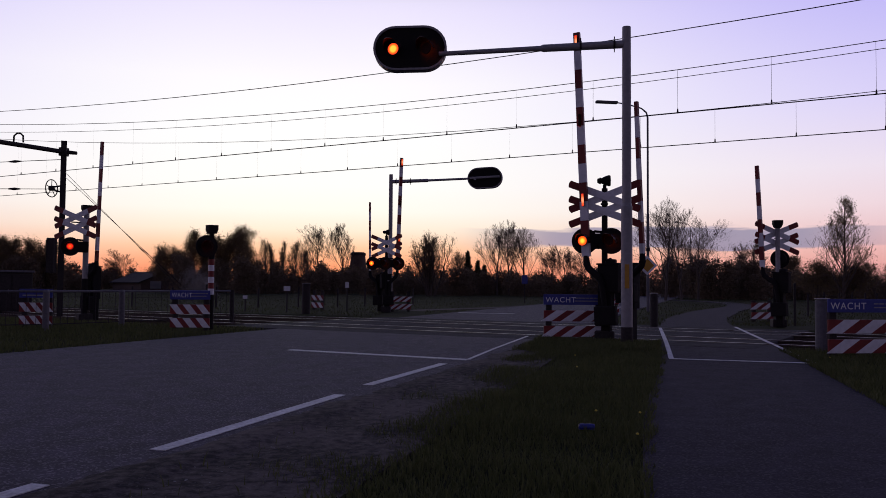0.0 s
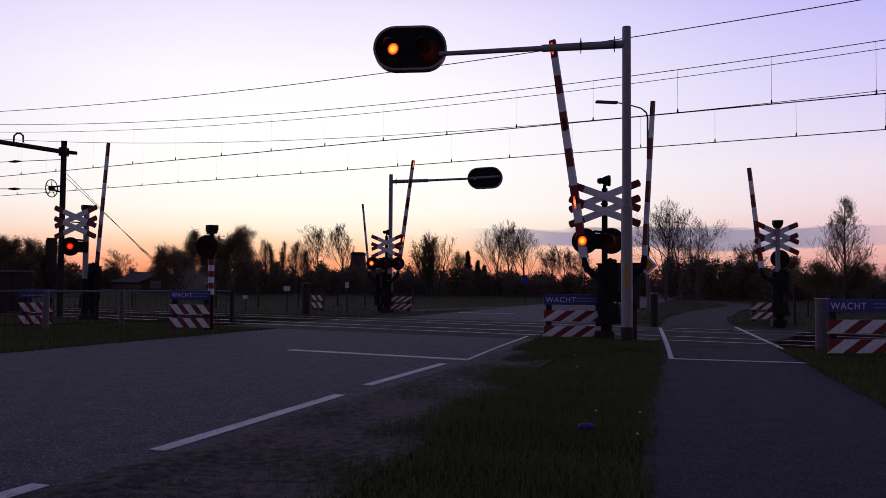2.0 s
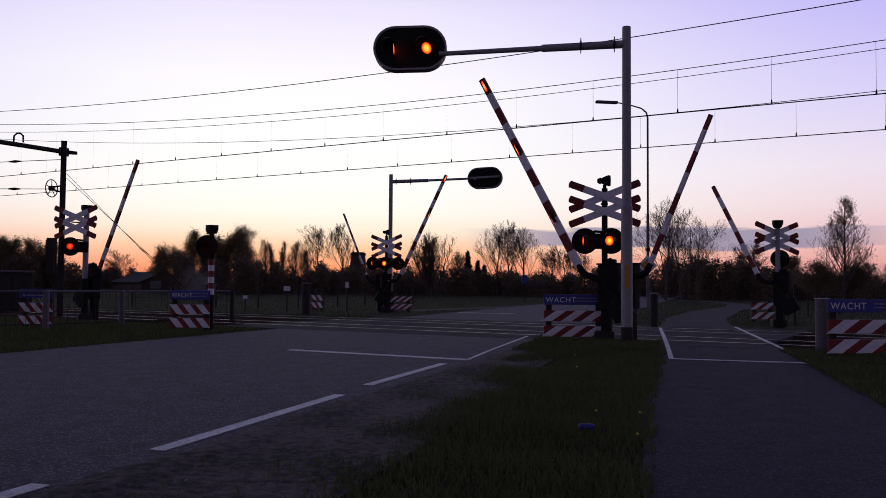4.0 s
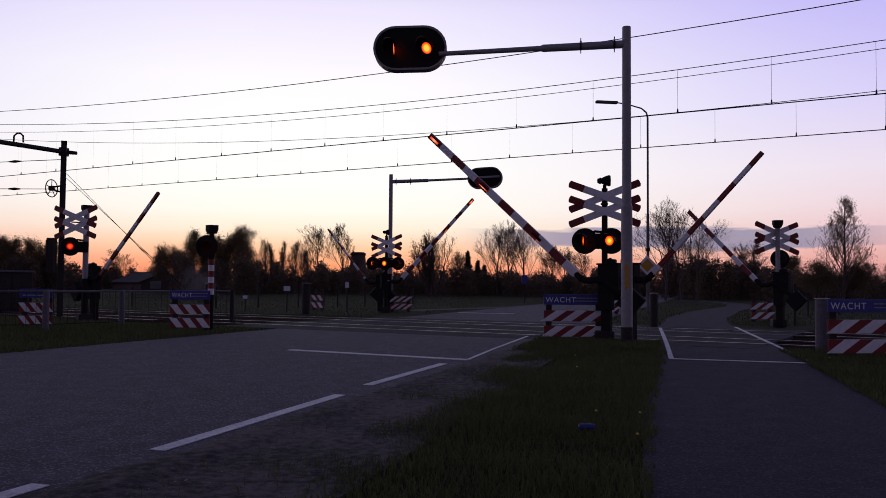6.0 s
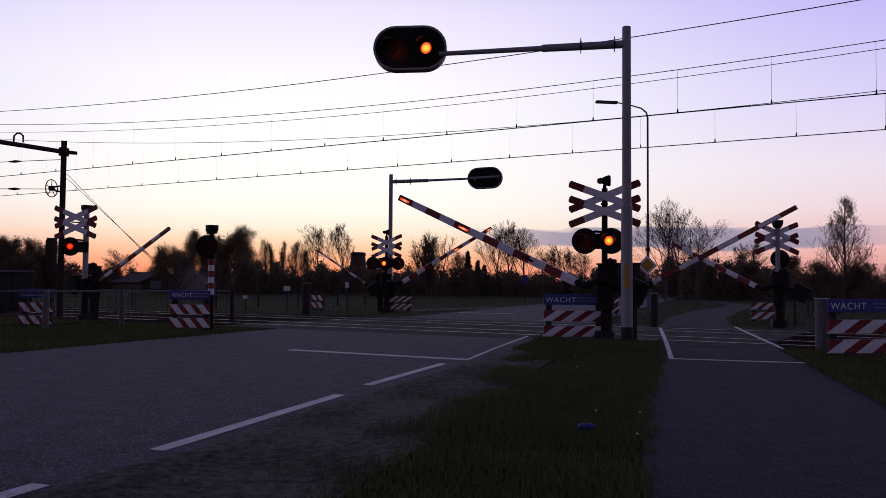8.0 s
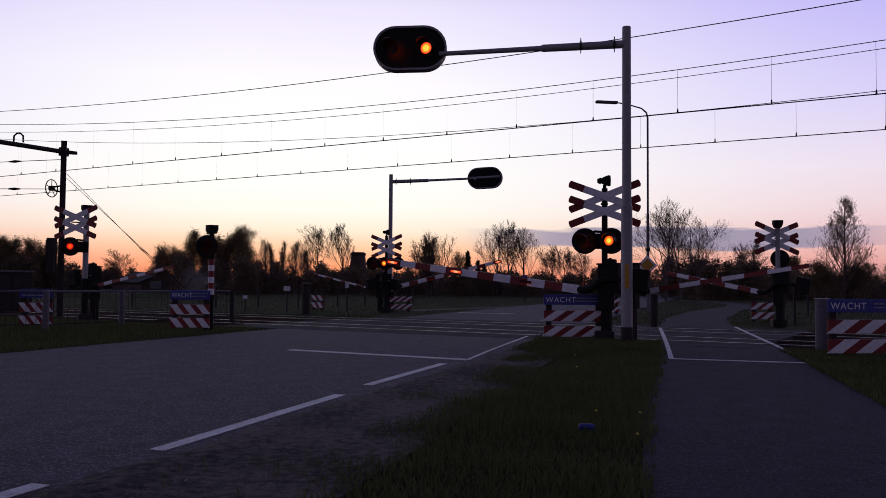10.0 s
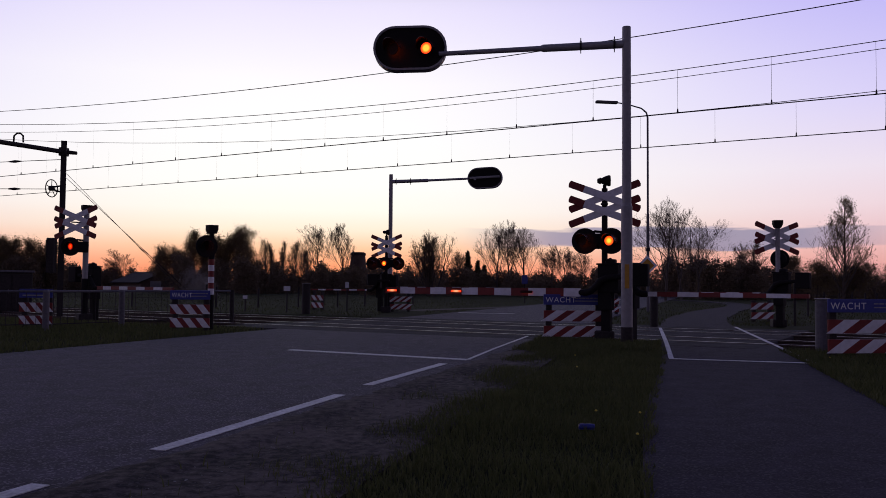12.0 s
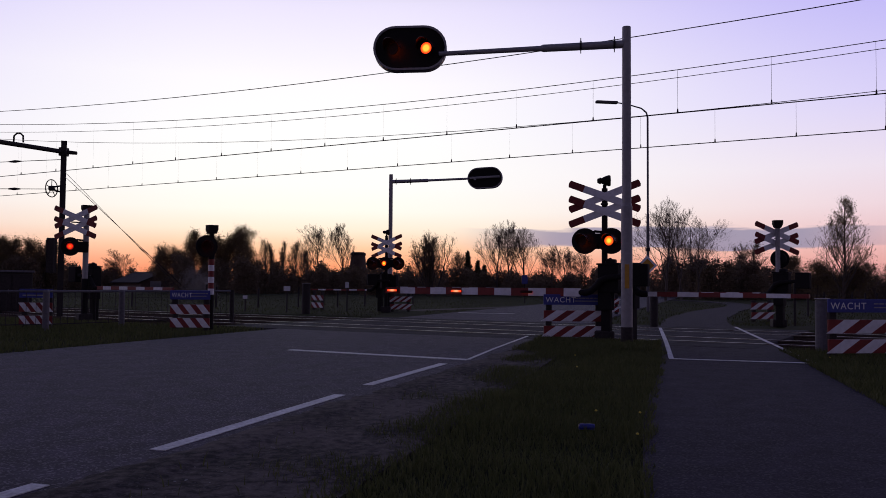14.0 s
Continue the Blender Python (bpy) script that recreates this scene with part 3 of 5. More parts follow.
# ------------------------------------------------------------------ portal signals
def portal_signal(x, y, turn, label, lit, reach=4.6, top=6.66, arm_z=6.29, rise=0.1, plate_on=True, drop=0.0, swivel=0.0, tilt=2.5):
    """Pole with a long arm that carries a lamp box over the road. Local -x is the way the arm reaches."""
    t = thing("portal_signal", facing(x, y, 0, turn), label, "railway signal", "signals on arms over the road")
    part("pole", tube(BM(), [(0, 0, -0.1), (0, 0, 0.35)], 0.128, 24), DARKSTEEL, t, "dark tarred foot of the pole", smooth=False)
    part("pole", tube(BM(), [(0, 0, 0.35), (0, 0, 2.86), (0, 0, 2.93)], [0.12, 0.115, 0.098], 24), GREY, t, "thick grey lower pole")
    part("pole", tube(BM(), [(0, 0, 2.93), (0, 0, top - 0.01), (0, 0, top)], [0.096, 0.09, 0.08], 24), GREY, t, "slim grey upper pole")
    e = reach - 0.75
    part("arm", tube(BM(), [(-0.06, 0, arm_z), (-1.75, 0, arm_z + (rise - drop) * 0.38), (-1.8, 0, arm_z + (rise - drop) * 0.39)], [0.085, 0.08, 0.06], 20), GREY, t, "thick grey root of the arm")
    part("arm", tube(BM(), [(-1.75, 0, arm_z + (rise - drop) * 0.38), (-e - 0.1, 0, arm_z + rise - drop)], [0.058, 0.05], 16), GREY, t, "slim grey end of the arm")
    for cx in (-0.25, -0.95):
        bm = tube(BM(), [(cx - 0.02, 0, arm_z + 0.01), (cx + 0.02, 0, arm_z + 0.01)], 0.1, 20)
        box(bm, cx, 0, arm_z + 0.13, 0.02, 0.03, 0.08)
        box(bm, cx, 0, arm_z - 0.12, 0.02, 0.03, 0.08)
        part("clamp", bm, DARKSTEEL, t)
    hz = arm_z + rise
    w, h = 1.62, 0.98
    hd = part("lamp_box", plate(BM(), stadium(w - 0.08, h - 0.08), -0.02, 0.2), BLACK, t, "black lamp box with rounded ends", pose(-reach, 0, hz, 0, tilt, swivel))
    # raised rim
    bm = BM()
    o, i = stadium(w, h), stadium(w - 0.09, h - 0.09)
    n = len(o)
    ring = [[bm.verts.new((p[0], yy, p[1])) for p in q] for q, yy in ((o, -0.06), (i, -0.06), (i, 0.22), (o, 0.22))]
    for a in range(4):
        b = (a + 1) % 4
        for k in range(n):
            bm.faces.new((ring[a][k], ring[a][(k + 1) % n], ring[b][(k + 1) % n], ring[b][k]))
    bmesh.ops.recalc_face_normals(bm, faces=bm.faces)
    part("rim", bm, GREY, hd, "grey rim round the lamp box")
    bm = BM()
    box(bm, 0, 0.25, 0.02, w * 0.86, 0.08, 0.1, 0.02)
    box(bm, w * 0.28, 0.27, -0.02, 0.1, 0.1, 0.16, 0.02)
    part("back_beam", bm, GREY, hd, "grey beam across the back")
    for lx, phase in zip((-0.36, 0.36), lit):
        bm = BM()
        n = 20
        a = [[], [], [], []]
        for k in range(n + 1):
            q = math.pi * (0.0 + 1.0 * k / n)
            deep = 0.34 * (0.3 + 0.7 * math.sin(math.pi * k / n))
            for lst, rr, yy in zip(a, (0.19, 0.19, 0.182, 0.182), (0.0, -deep, -deep, 0.0)):
                lst.append(bm.verts.new((rr * math.cos(q), yy, rr * math.sin(q))))
        for u, v in ((0, 1), (1, 2), (2, 3)):
            for k in range(n):
                bm.faces.new((a[u][k], a[u][k + 1], a[v][k + 1], a[v][k]))
        bmesh.ops.recalc_face_normals(bm, faces=bm.faces)
        line_hood(bm, 0.186)
        part("lamp_hood", bm, HOODTINT, hd, "black sheet hood over the lens, tinted red for lamp glow", pose(lx, -0.021, -0.03, 0, 0, -20)).data.materials.append(REDMIRROR)
        at0 = Matrix.Translation((lx, -0.15, -0.045)) @ Matrix.Rotation(radians(-20), 4, "Z")
        ins = part("lamp_insert", BIGLENS, None, hd, "red signal lens with a hot orange centre", at0)
        if phase is None:
            ins.matrix_basis = at0 @ Matrix.Rotation(radians(165), 4, "Z")
        else:
            phase.append((ins, at0, "Z"))
    if plate_on:
        bm = BM()
        box(bm, 0, -0.124, 1.4, 0.09, 0.012, 0.5, 0.004)
        part("marker_strip", bm, YELLOW, t, "faded orange upright strip")
    return t


BIGLENS = lamp_mesh(0.128, HOT_BIG)


# ------------------------------------------------------------------ warning boards
def text_mesh(body, size, name="lettering"):
    cu = bpy.data.curves.new(name, "FONT")
    cu.body, cu.size, cu.extrude, cu.space_character = body, size, 0.002, 1.15
    ob = bpy.data.objects.new(name, cu)
    scene.collection.objects.link(ob)
    bpy.context.view_layer.update()
    me = bpy.data.meshes.new_from_object(ob)
    bpy.data.objects.remove(ob)
    me.materials.clear()
    me.materials.append(WHITE)
    return me


WORD = text_mesh("WACHT", 0.165)


def warning_board(x, y, turn, width, label, blank=False, lean=1, stripes=3, sign=True, post_mat=DARKSTEEL, total=1.03):
    """Two striped planks under a blue board, on two posts."""
    t = thing("warning_board", facing(x, y, 0, turn), label, "warning board", "boards beside the crossing")
    w = width
    for px in (-w / 2 + 0.12, w / 2 - 0.1):
        bm = BM()
        box(bm, px, 0.08, total / 2 - 0.06, 0.13, 0.1, total - 0.02, 0.012)
        part("post", bm, post_mat, t)
    for pz in (0.19, 0.53):
        bm = BM()
        box(bm, 0, 0, pz, w, 0.035, 0.24, 0.006)
        pl = part("plank", bm, RED, t, "dark red plank with slanting white stripes")
        step = w / stripes
        for k in range(stripes):
            c = -w / 2 + step * (k + 0.5)
            s = 0.17 if lean > 0 else -0.095
            hw = step * 0.27
            bm = plate(BM(), [(c - hw - s, -0.118), (c + hw - s, -0.118), (c + hw + s, 0.118), (c - hw + s, 0.118)], -0.0225, -0.0175)
            part("white_stripe", bm, WHITE, pl, "", pose(0, 0, pz))
    if sign:
        bm = BM()
        box(bm, 0, -0.01, total - 0.14, w * 1.01, 0.025, 0.23, 0.006)
        s = part("blue_sign", bm, BLUE, t, "blue enamelled sign with white lettering")
        if not blank:
            part("lettering", WORD, None, s, "white word", pose(-w / 2 + 0.04, -0.026, total - 0.2, 90, 0, 0) @ Matrix.Diagonal((min(1, w / 1.32), 1, 1, 1)))
            for zz, ww in ((0.035, 0.44), (-0.03, 0.4)):
                bm = BM()
                n = 7
                for k in range(n):
                    a = w * 0.02 + k * w * ww / n
                    box(bm, a + w * 0.025, -0.0245, total - 0.14 + zz, w * 0.052, 0.004, 0.02)
                part("small_print", bm, GREY, s, "row of small print")
        else:
            for zz in (0.05, -0.05):
                bm = BM()
                box(bm, 0, -0.0245, total - 0.14 + zz, w * 0.8, 0.004, 0.03)
                part("small_print", bm, GREY, s, "row of small print")
    return t


# the main carriageway's near corner
portal_signal(3.83, 17.65, -10, "grey pole with an arm carrying two red flashing lamps", (LAMPS_A, LAMPS_B), reach=4.66, drop=0.15, swivel=9, tilt=-1.6)
crossing_signal(3.56, 18.65, -14, [(-0.42, LAMPS_A), (0.15, LAMPS_B)], "black post with double red-white cross and two flashing lamps")
barrier(3.44, 18.38, 1.372, 152, 5.47, "black barrier drive, long red and white boom with lamps",
        [(5.25, STEADY, -1), (3.49, LAMPS_B, -1), (1.72, LAMPS_A, -1)], side=-1, thick=0.09)
barrier(4.11, 18.8, 1.4, -41.5, 3.88, "black barrier drive with short red-white boom beside the cycle path", offset=0.37, band=0.47, tail=0.36, thick=0.05, first=0.34)
warning_board(2.9, 18.8, 0, 1.32, "blue WACHT board over red-white striped planks on dark posts")

# right of the cycle path
crossing_signal(10.36, 26.2, 172, [(-0.1, None)], "grey signal post with a double cross seen from behind", GREY, 3.05, 2.72, bell=False, cap=True, pole_r=0.07, lamp_z=2.08, skew=22)
barrier(10.15, 25.85, 1.343, 137.4, 3.65, "black barrier drive with red-white boom across the cycle path", offset=0.38, side=-1, thick=0.07)
warning_board(11.3, 30.0, 12, 0.85, "small striped planks on dark posts beside the cycle path", stripes=2, sign=False, total=0.8)
warning_board(7.45, 14.75, 8, 1.64, "blue WACHT board over red-white planks beside a grey post")

# far left of the road, before the tracks
crossing_signal(-11.05, 26.2, 38, [(-0.5, LATE_A)], "grey signal post with a double red-white cross and one lamp", GREY, 3.35, 3.02, bell=False, cap=True, pole_r=0.085, cross_x=-0.38, lamp_z=2.27, skew=-55)
barrier(-10.96, 26.3, 1.37, -36, 4.17, "black barrier drive with a red and white boom", offset=0.35)

# beyond the tracks
crossing_signal(-2.47, 37.0, 0, [(-0.58, LAMPS_A), (-0.04, LAMPS_B), (0.52, None)], "black post with double cross and flashing lamps beyond the tracks", BLACK, 3.3, 2.85, lamp_z=2.1, skew=-28)
portal_signal(-2.49, 40.0, 170, "grey pole whose arm holds a lamp box facing away", (None, None), reach=4.5, top=6.4, arm_z=6.05, rise=0.1, plate_on=False)
barrier(-2.31, 37.0, 1.33, 22, 5.45, "black barrier drive, red-white boom with lamps, beyond the tracks",
        [(5.25, STEADY, 1), (3.4, LAMPS_B, 1), (1.9, LAMPS_A, 1)], offset=0.32, thick=0.085)
barrier(-2.9, 37.5, 1.3, 153, 3.55, "black barrier drive with a thin boom over the far path", offset=0.37, side=-1, thick=0.036)


def striped_post(x, y):
    t = thing("signal_post", facing(x, y, 0, 40), "black lamp post with white bands and one flashing lamp", "railway signal", "signals round the crossing")
    z = 0.0
    for k in range(14):
        h = 0.15
        part("post_band", tube(BM(), [(0, 0, z), (0, 0, z + h)], 0.075, 16), BLACK if k < 6 else (WHITE if k % 2 == 0 else RED) if k < 12 else BLACK, t)
        z += h
    part("pole", tube(BM(), [(0, 0, z), (0, 0, 2.5)], 0.06, 14), BLACK, t)
    bm = plate(BM(), [(-0.08, 0), (0.08, 0), (0.125, 0.1), (0.125, 0.22), (-0.125, 0.22), (-0.125, 0.1)], -0.11, 0.11)
    part("bell", bm, BLACK, t, "boxy dark bell cap on the pole top", pose(0, 0, 2.45))
    lamp_unit(t, -0.18, -0.12, 2.12, LATE_B)


striped_post(-5.9, 21.6)
warning_board(-6.36, 21.4, 0, 1.0, "blue WACHT board over red-white planks beside a striped post", lean=-1)
warning_board(-10.58, 22.1, 0, 0.86, "small blue board over striped planks behind a guard rail", blank=True, lean=-1)
warning_board(-1.9, 38.2, 12, 0.95, "striped planks on dark posts beyond the tracks", sign=False, total=0.95)
warning_board(-5.9, 40.0, -30, 0.7, "narrow striped planks on dark posts beyond the tracks", sign=False, total=0.95, lean=-1, stripes=2)
warning_board(7.3, 36.6, 0, 0.6, "small striped planks on dark posts beyond the tracks", sign=False, total=0.9, stripes=2)


# ------------------------------------------------------------------ fences
def guard_rail():
    t = thing("guard_fence", Matrix.Identity(4), "grey steel pipe fence beside the road", "fence")
    line = [(-16.0, 17.5), (-11.6, 20.6), (-9.99, 21.4), (-8.8, 23.3), (-6.5, 26.2)]
    for x, y in line[:-1]:
        part("post", tube(BM(), [(x, y, -0.1), (x, y, 0.93), (x, y, 0.99)], [0.08, 0.08, 0.05], 16), SLATE, t)
    x, y = line[-1]
    part("post", tube(BM(), [(x, y, -0.1), (x, y, 0.98)], 0.07, 12), DARKSTEEL, t, "dark end post")
    part("top_rail", tube(BM(), [(x, y, 0.95) for x, y in line], 0.03, 10), SLATE, t)
    for a, b in zip(line, line[1:]):
        n = int(math.dist(a, b) / 0.2)
        for k in range(1, n):
            u = k / n
            x, y = a[0] + (b[0] - a[0]) * u, a[1] + (b[1] - a[1]) * u
            part("baluster", tube(BM(), [(x, y, 0.1), (x, y, 0.95)], 0.007, 5), DARKSTEEL, t)
    part("low_rail", tube(BM(), [(x, y, 0.12) for x, y in line], 0.012, 8), DARKSTEEL, t)


guard_rail()


def bollard(x, y, h, r, mat, label):
    t = thing("bollard", pose(x, y, 0), label, "post", "posts beside the paths")
    part("shaft", tube(BM(), [(0, 0, -0.1), (0, 0, h - 0.03), (0, 0, h)], [r, r, r * 0.7], 16), mat, t)
    part("cap", tube(BM(), [(0, 0, h), (0, 0, h + 0.02)], [r * 1.05, r * 1.05], 16), GALV, t)


bollard(7.2, 16.1, 0.98, 0.13, SLATE, "stout grey steel post with a flat cap")
bollard(6.3, 25.3, 0.98, 0.115, DARKSTEEL, "dark wooden post beside the cycle path")


# ------------------------------------------------------------------ overhead line
def overhead():
    def sag_wire(name, s0, s1, d, zf, r, mat, parent, label=""):
        n = 60
        pts = [on_rail(s0 + (s1 - s0) * k / n, d, zf(s0 + (s1 - s0) * k / n)) for k in range(n + 1)]
        return part(name, tube(BM(), pts, r, 6), mat, parent, label)

    for d, zc, mess in ((TRACK_B, 5.22, lambda s: 6.2 + 0.0021 * (s - 8.8) ** 2), (TRACK_A, 5.12, lambda s: 6.03 + 0.0019 * (s - 7.0) ** 2)):
        t = thing("overhead_line", Matrix.Identity(4), "dark contact wire hung by droppers from a sagging wire", "overhead wire", "overhead wires of both tracks")
        sag_wire("contact_wire", -45, 60, d, lambda s: zc, 0.0125, WIRE, t)
        sag_wire("carrier_wire", -45, 60, d, mess, 0.009, WIRE, t)
        for k in range(-18, 22):
            s = k * 2.055 + 0.95
            if abs(s) > 42:
                continue
            p, q = on_rail(s, d, zc), on_rail(s, d, mess(s))
            part("dropper", tube(BM(), [p, q], 0.0036 if s < 9 else 0.0011, 5), WIRE, t)
            bm = tube(BM(), [p + Vector((0, 0, -0.01)), p + Vector((0, 0, 0.1))], [0.024, 0.012], 6)
            part("clip", bm, WIRE, t)
    t = thing("feeder_line", Matrix.Identity(4), "two dark feeder wires high above the tracks", "overhead wire")
    sag_wire("wire", -45, 60, TRACK_A, lambda s: 6.96 + 0.0017 * (s - 11.5) ** 2, 0.009, WIRE, t)
    sag_wire("wire", -45, 60, TRACK_B, lambda s: 7.12 + 0.0015 * (s - 10.5) ** 2, 0.011, WIRE, t)


overhead()


def catenary_mast():
    t = thing("catenary_mast", pose(-13.25, 29.4, 0), "dark steel railway mast with beam and tension wheel", "railway mast")
    bm = BM()
    box(bm, 0, 0, 3.05, 0.03, 0.16, 6.1)
    box(bm, 0, -0.085, 3.05, 0.19, 0.03, 6.1)
    box(bm, 0, 0.085, 3.05, 0.19, 0.03, 6.1)
    part("column", bm, DARKSTEEL, t, "", pose(0, 0, 0, 0, 0, 24))
    bm = BM()
    box(bm, 0, 0, 5.72, 0.27, 0.27, 0.3, 0.03)
    part("collar", bm, DARKSTEEL, t)
    away = Vector((-0.5, -0.866, 0))
    bm = tube(BM(), [Vector((0.45, 0, 5.68)), Vector((0, 0, 5.72)), Vector((0, 0, 5.72)) + away * 7], [0.06, 0.08, 0.08], 8)
    part("beam", bm, DARKSTEEL, t, "long dark beam over the tracks")
    c = away * 1.7 + Vector((0, 0, 5.8))
    bm = tube(BM(), [c + Vector((-0.16, 0, 0)), c + Vector((-0.15, 0, 0.22)), c + Vector((-0.06, 0, 0.3)), c + Vector((0.06, 0, 0.3)), c + Vector((0.15, 0, 0.22)), c + Vector((0.16, 0, 0))], 0.03, 8)
    part("insulator_frame", bm, DARKSTEEL, t)
    w = part("tension_wheel", BM(), DARKSTEEL, t, "spoked tension wheel", pose(-0.3, -0.2, 4.42, 0, 0, 76))
    bm = BM()
    ring = [Vector((0.3 * math.cos(a) , 0, 0.3 * math.sin(a))) for a in (2 * math.pi * k / 28 for k in range(29))]
    tube(bm, ring, 0.018, 6, caps=False)
    for k in range(5):
        a = 2 * math.pi * k / 5 + 0.3
        tube(bm, [(0, 0, 0), (0.3 * math.cos(a), 0, 0.3 * math.sin(a))], 0.014, 6)
    tube(bm, [(0, -0.07, 0), (0, 0.07, 0)], 0.09, 12)
    bm.to_mesh(w.data)
    bm.free()
    for dz in (0.12, -0.12):
        part("wheel_bracket", tube(BM(), [(0, 0, 4.42 + dz), (-0.3, -0.2, 4.42 + dz * 0.3)], 0.03, 8), DARKSTEEL, t)
    bm = BM()
    box(bm, -0.22, -0.25, 2.1, 0.26, 0.26, 1.2, 0.02)
    part("weight_stack", bm, DARKSTEEL, t, "stack of dark counterweights")
    for k in (0, 1):
        a, b = Vector((0.12, 0, 4.95 - 0.15 * k)), Vector((6.3 + 0.25 * k, -3.6, 0.0))
        part("guy_rod", tube(BM(), [a, b], 0.009, 6), DARKSTEEL, t)
        part("turnbuckle", tube(BM(), [a.lerp(b, 0.53), a.lerp(b, 0.56)], 0.018, 8), DARKSTEEL, t)
    for z0, z1 in ((5.45, 4.85), (4.42, 4.25)):
        a = Vector((-0.1, 0, z0))
        b = a + Vector((-8.0, -1.2, z1 - z0))
        part("stay_wire", tube(BM(), [a, b], 0.012, 6), WIRE, t)
        c0, c1 = a.lerp(b, 0.16), a.lerp(b, 0.21)
        part("insulator", tube(BM(), [c0, c0.lerp(c1, 0.5), c1], [0.02, 0.05, 0.02], 8), DARKSTEEL, t)


catenary_mast()


# ------------------------------------------------------------------ street furniture beyond
def street_lamp(x, y, signed):
    t = thing("street_lamp", pose(x, y, 0), "tall thin grey street lamp, unlit", "street lamp", "street lamps along the road")
    part("pole", tube(BM(), [(0, 0, -0.1), (0, 0, 4.6), (0, 0, 4.65), (0, 0, 9.2), (-0.06, 0, 9.45), (-0.3, 0, 9.65), (-1.0, 0, 9.85), (-1.5, 0, 9.92)], [0.07, 0.065, 0.05, 0.045, 0.04, 0.035, 0.03, 0.03], 12), SLATE, t)
    bm = BM()
    box(bm, 0, 0, 0, 1.05, 0.3, 0.12, 0.05)
    part("lantern", bm, SLATE, t, "flat grey lantern", pose(-1.95, 0, 9.93, 0, 2, 0))
    if not signed:
        return
    m = pose(-0.05, -0.08, 2.18)
    bm = plate(BM(), [(0, -0.47), (0.47, 0), (0, 0.47), (-0.47, 0)], 0.0, 0.012)
    s = part("road_sign", bm, WHITE, t, "white diamond sign with yellow middle", m)
    bm = plate(BM(), [(0, -0.32), (0.32, 0), (0, 0.32), (-0.32, 0)], -0.006, -0.001)
    part("sign_face", bm, YELLOW, s, "yellow diamond field")
    part("sign_clip", tube(BM(), [(0, 0, 2.85), (0, 0, 3.0)], 0.11, 8), DARKSTEEL, t)


street_lamp(9.68, 40.0, True)
street_lamp(33.6, 115.0, False)


def small_sign(x, y, h, w, hh, mat, label, post=0.03):
    t = thing("small_sign", pose(x, y, 0), label, "sign", "small signs round the crossing")
    part("post", tube(BM(), [(0, 0, -0.1), (0, 0, h)], post, 8), DARKSTEEL, t)
    bm = BM()
    box(bm, 0, -0.04, h - hh / 2, w, 0.02, hh, 0.005)
    part("sign_plate", bm, mat, t)


small_sign(5.6, 58, 1.9, 0.4, 0.6, BLUE, "small blue sign on a thin grey post")
small_sign(-6.6, 36, 1.08, 0.28, 0.2, WHITE, "small white marker on a thin dark post")
small_sign(-8.6, 37, 0.66, 0.2, 0.15, WHITE, "low white marker on a thin dark post")
small_sign(-4.28, 38, 1.28, 0.16, 0.26, WHITE, "upright white marker plate on a thin dark post")


def drink_can():
    t = thing("drink_can", pose(1.19, 7.0, 0.045, 0, 0, -12), "crumpled blue drink can lying in the grass", "can")
    t.scale = (0.76, 0.8, 0.8)
    part("can_body", tube(BM(), [(-0.083, 0, 0.005), (-0.07, 0, 0), (-0.02, 0.002, 0), (0.03, -0.003, 0.002), (0.075, 0, 0), (0.085, 0, 0)], [0.024, 0.033, 0.031, 0.033, 0.032, 0.026], 20), BLUE, t)
    part("can_lid", tube(BM(), [(-0.086, 0, 0.005), (-0.083, 0, 0.005)], [0.022, 0.025], 20), STEEL, t, "bare metal lid")


drink_can()


def relay_cabinet(x, y):
    t = thing("relay_cabinet", pose(x, y, -0.05, 0, 0, 30), "dark green railway relay cabinet beside the tracks", "cabinet")
    part("body", box(BM(), 0, 0, 0.8, 1.5, 0.8, 1.6, 0.03), DARKSTEEL, t)
    part("roof", box(BM(), 0, 0, 1.64, 1.62, 0.92, 0.08, 0.02), SLATE, t, "flat grey lid")
    for sx in (-0.37, 0.37):
        d = part("door", box(BM(), sx, -0.41, 0.82, 0.7, 0.03, 1.4, 0.01), DARKSTEEL, t)
        part("handle", box(BM(), sx + 0.26, -0.44, 0.85, 0.03, 0.03, 0.16, 0.005), SLATE, d)


relay_cabinet(-17.3, 34.0)


def marker_pole(x, y, h):
    t = thing("marker_pole", pose(x, y, 0), "thin dark steel pole beside the barrier", "post")
    part("shaft", tube(BM(), [(0, 0, -0.1), (0, 0, h)], 0.04, 10), DARKSTEEL, t)
    part("cap", tube(BM(), [(0, 0, h), (0, 0, h + 0.03)], [0.05, 0.03], 10), DARKSTEEL, t)


marker_pole(11.2, 27.0, 1.3)


# ------------------------------------------------------------------ trees and bushes
def raw_mesh(name, verts, faces, mat):
    me = bpy.data.meshes.new(name)
    me.from_pydata(verts, [], faces)
    me.materials.append(mat)
    return me


# forks a level, upward pull, lowest fork, spread of limbs and of twigs, limb length at the foot and its loss towards the top
HABITS = {"bare": ((11, 7, 6, 4), 0.13, 0.2, 0.6, 0.62, 0.78, 0.42),
          "leafy": ((15, 7, 5), 0.07, 0.14, 0.7, 0.75, 0.66, 0.4),
          "semi": ((14, 7, 5), 0.12, 0.18, 0.5, 0.6, 0.52, 0.34),
          "birch": ((46, 6, 4), 0.09, 0.08, 0.8, 0.8, 0.5, 0.46),
          "coppice": ((8, 6, 5), 0.1, 0.06, 0.42, 0.5, 0.62, 0.34)}


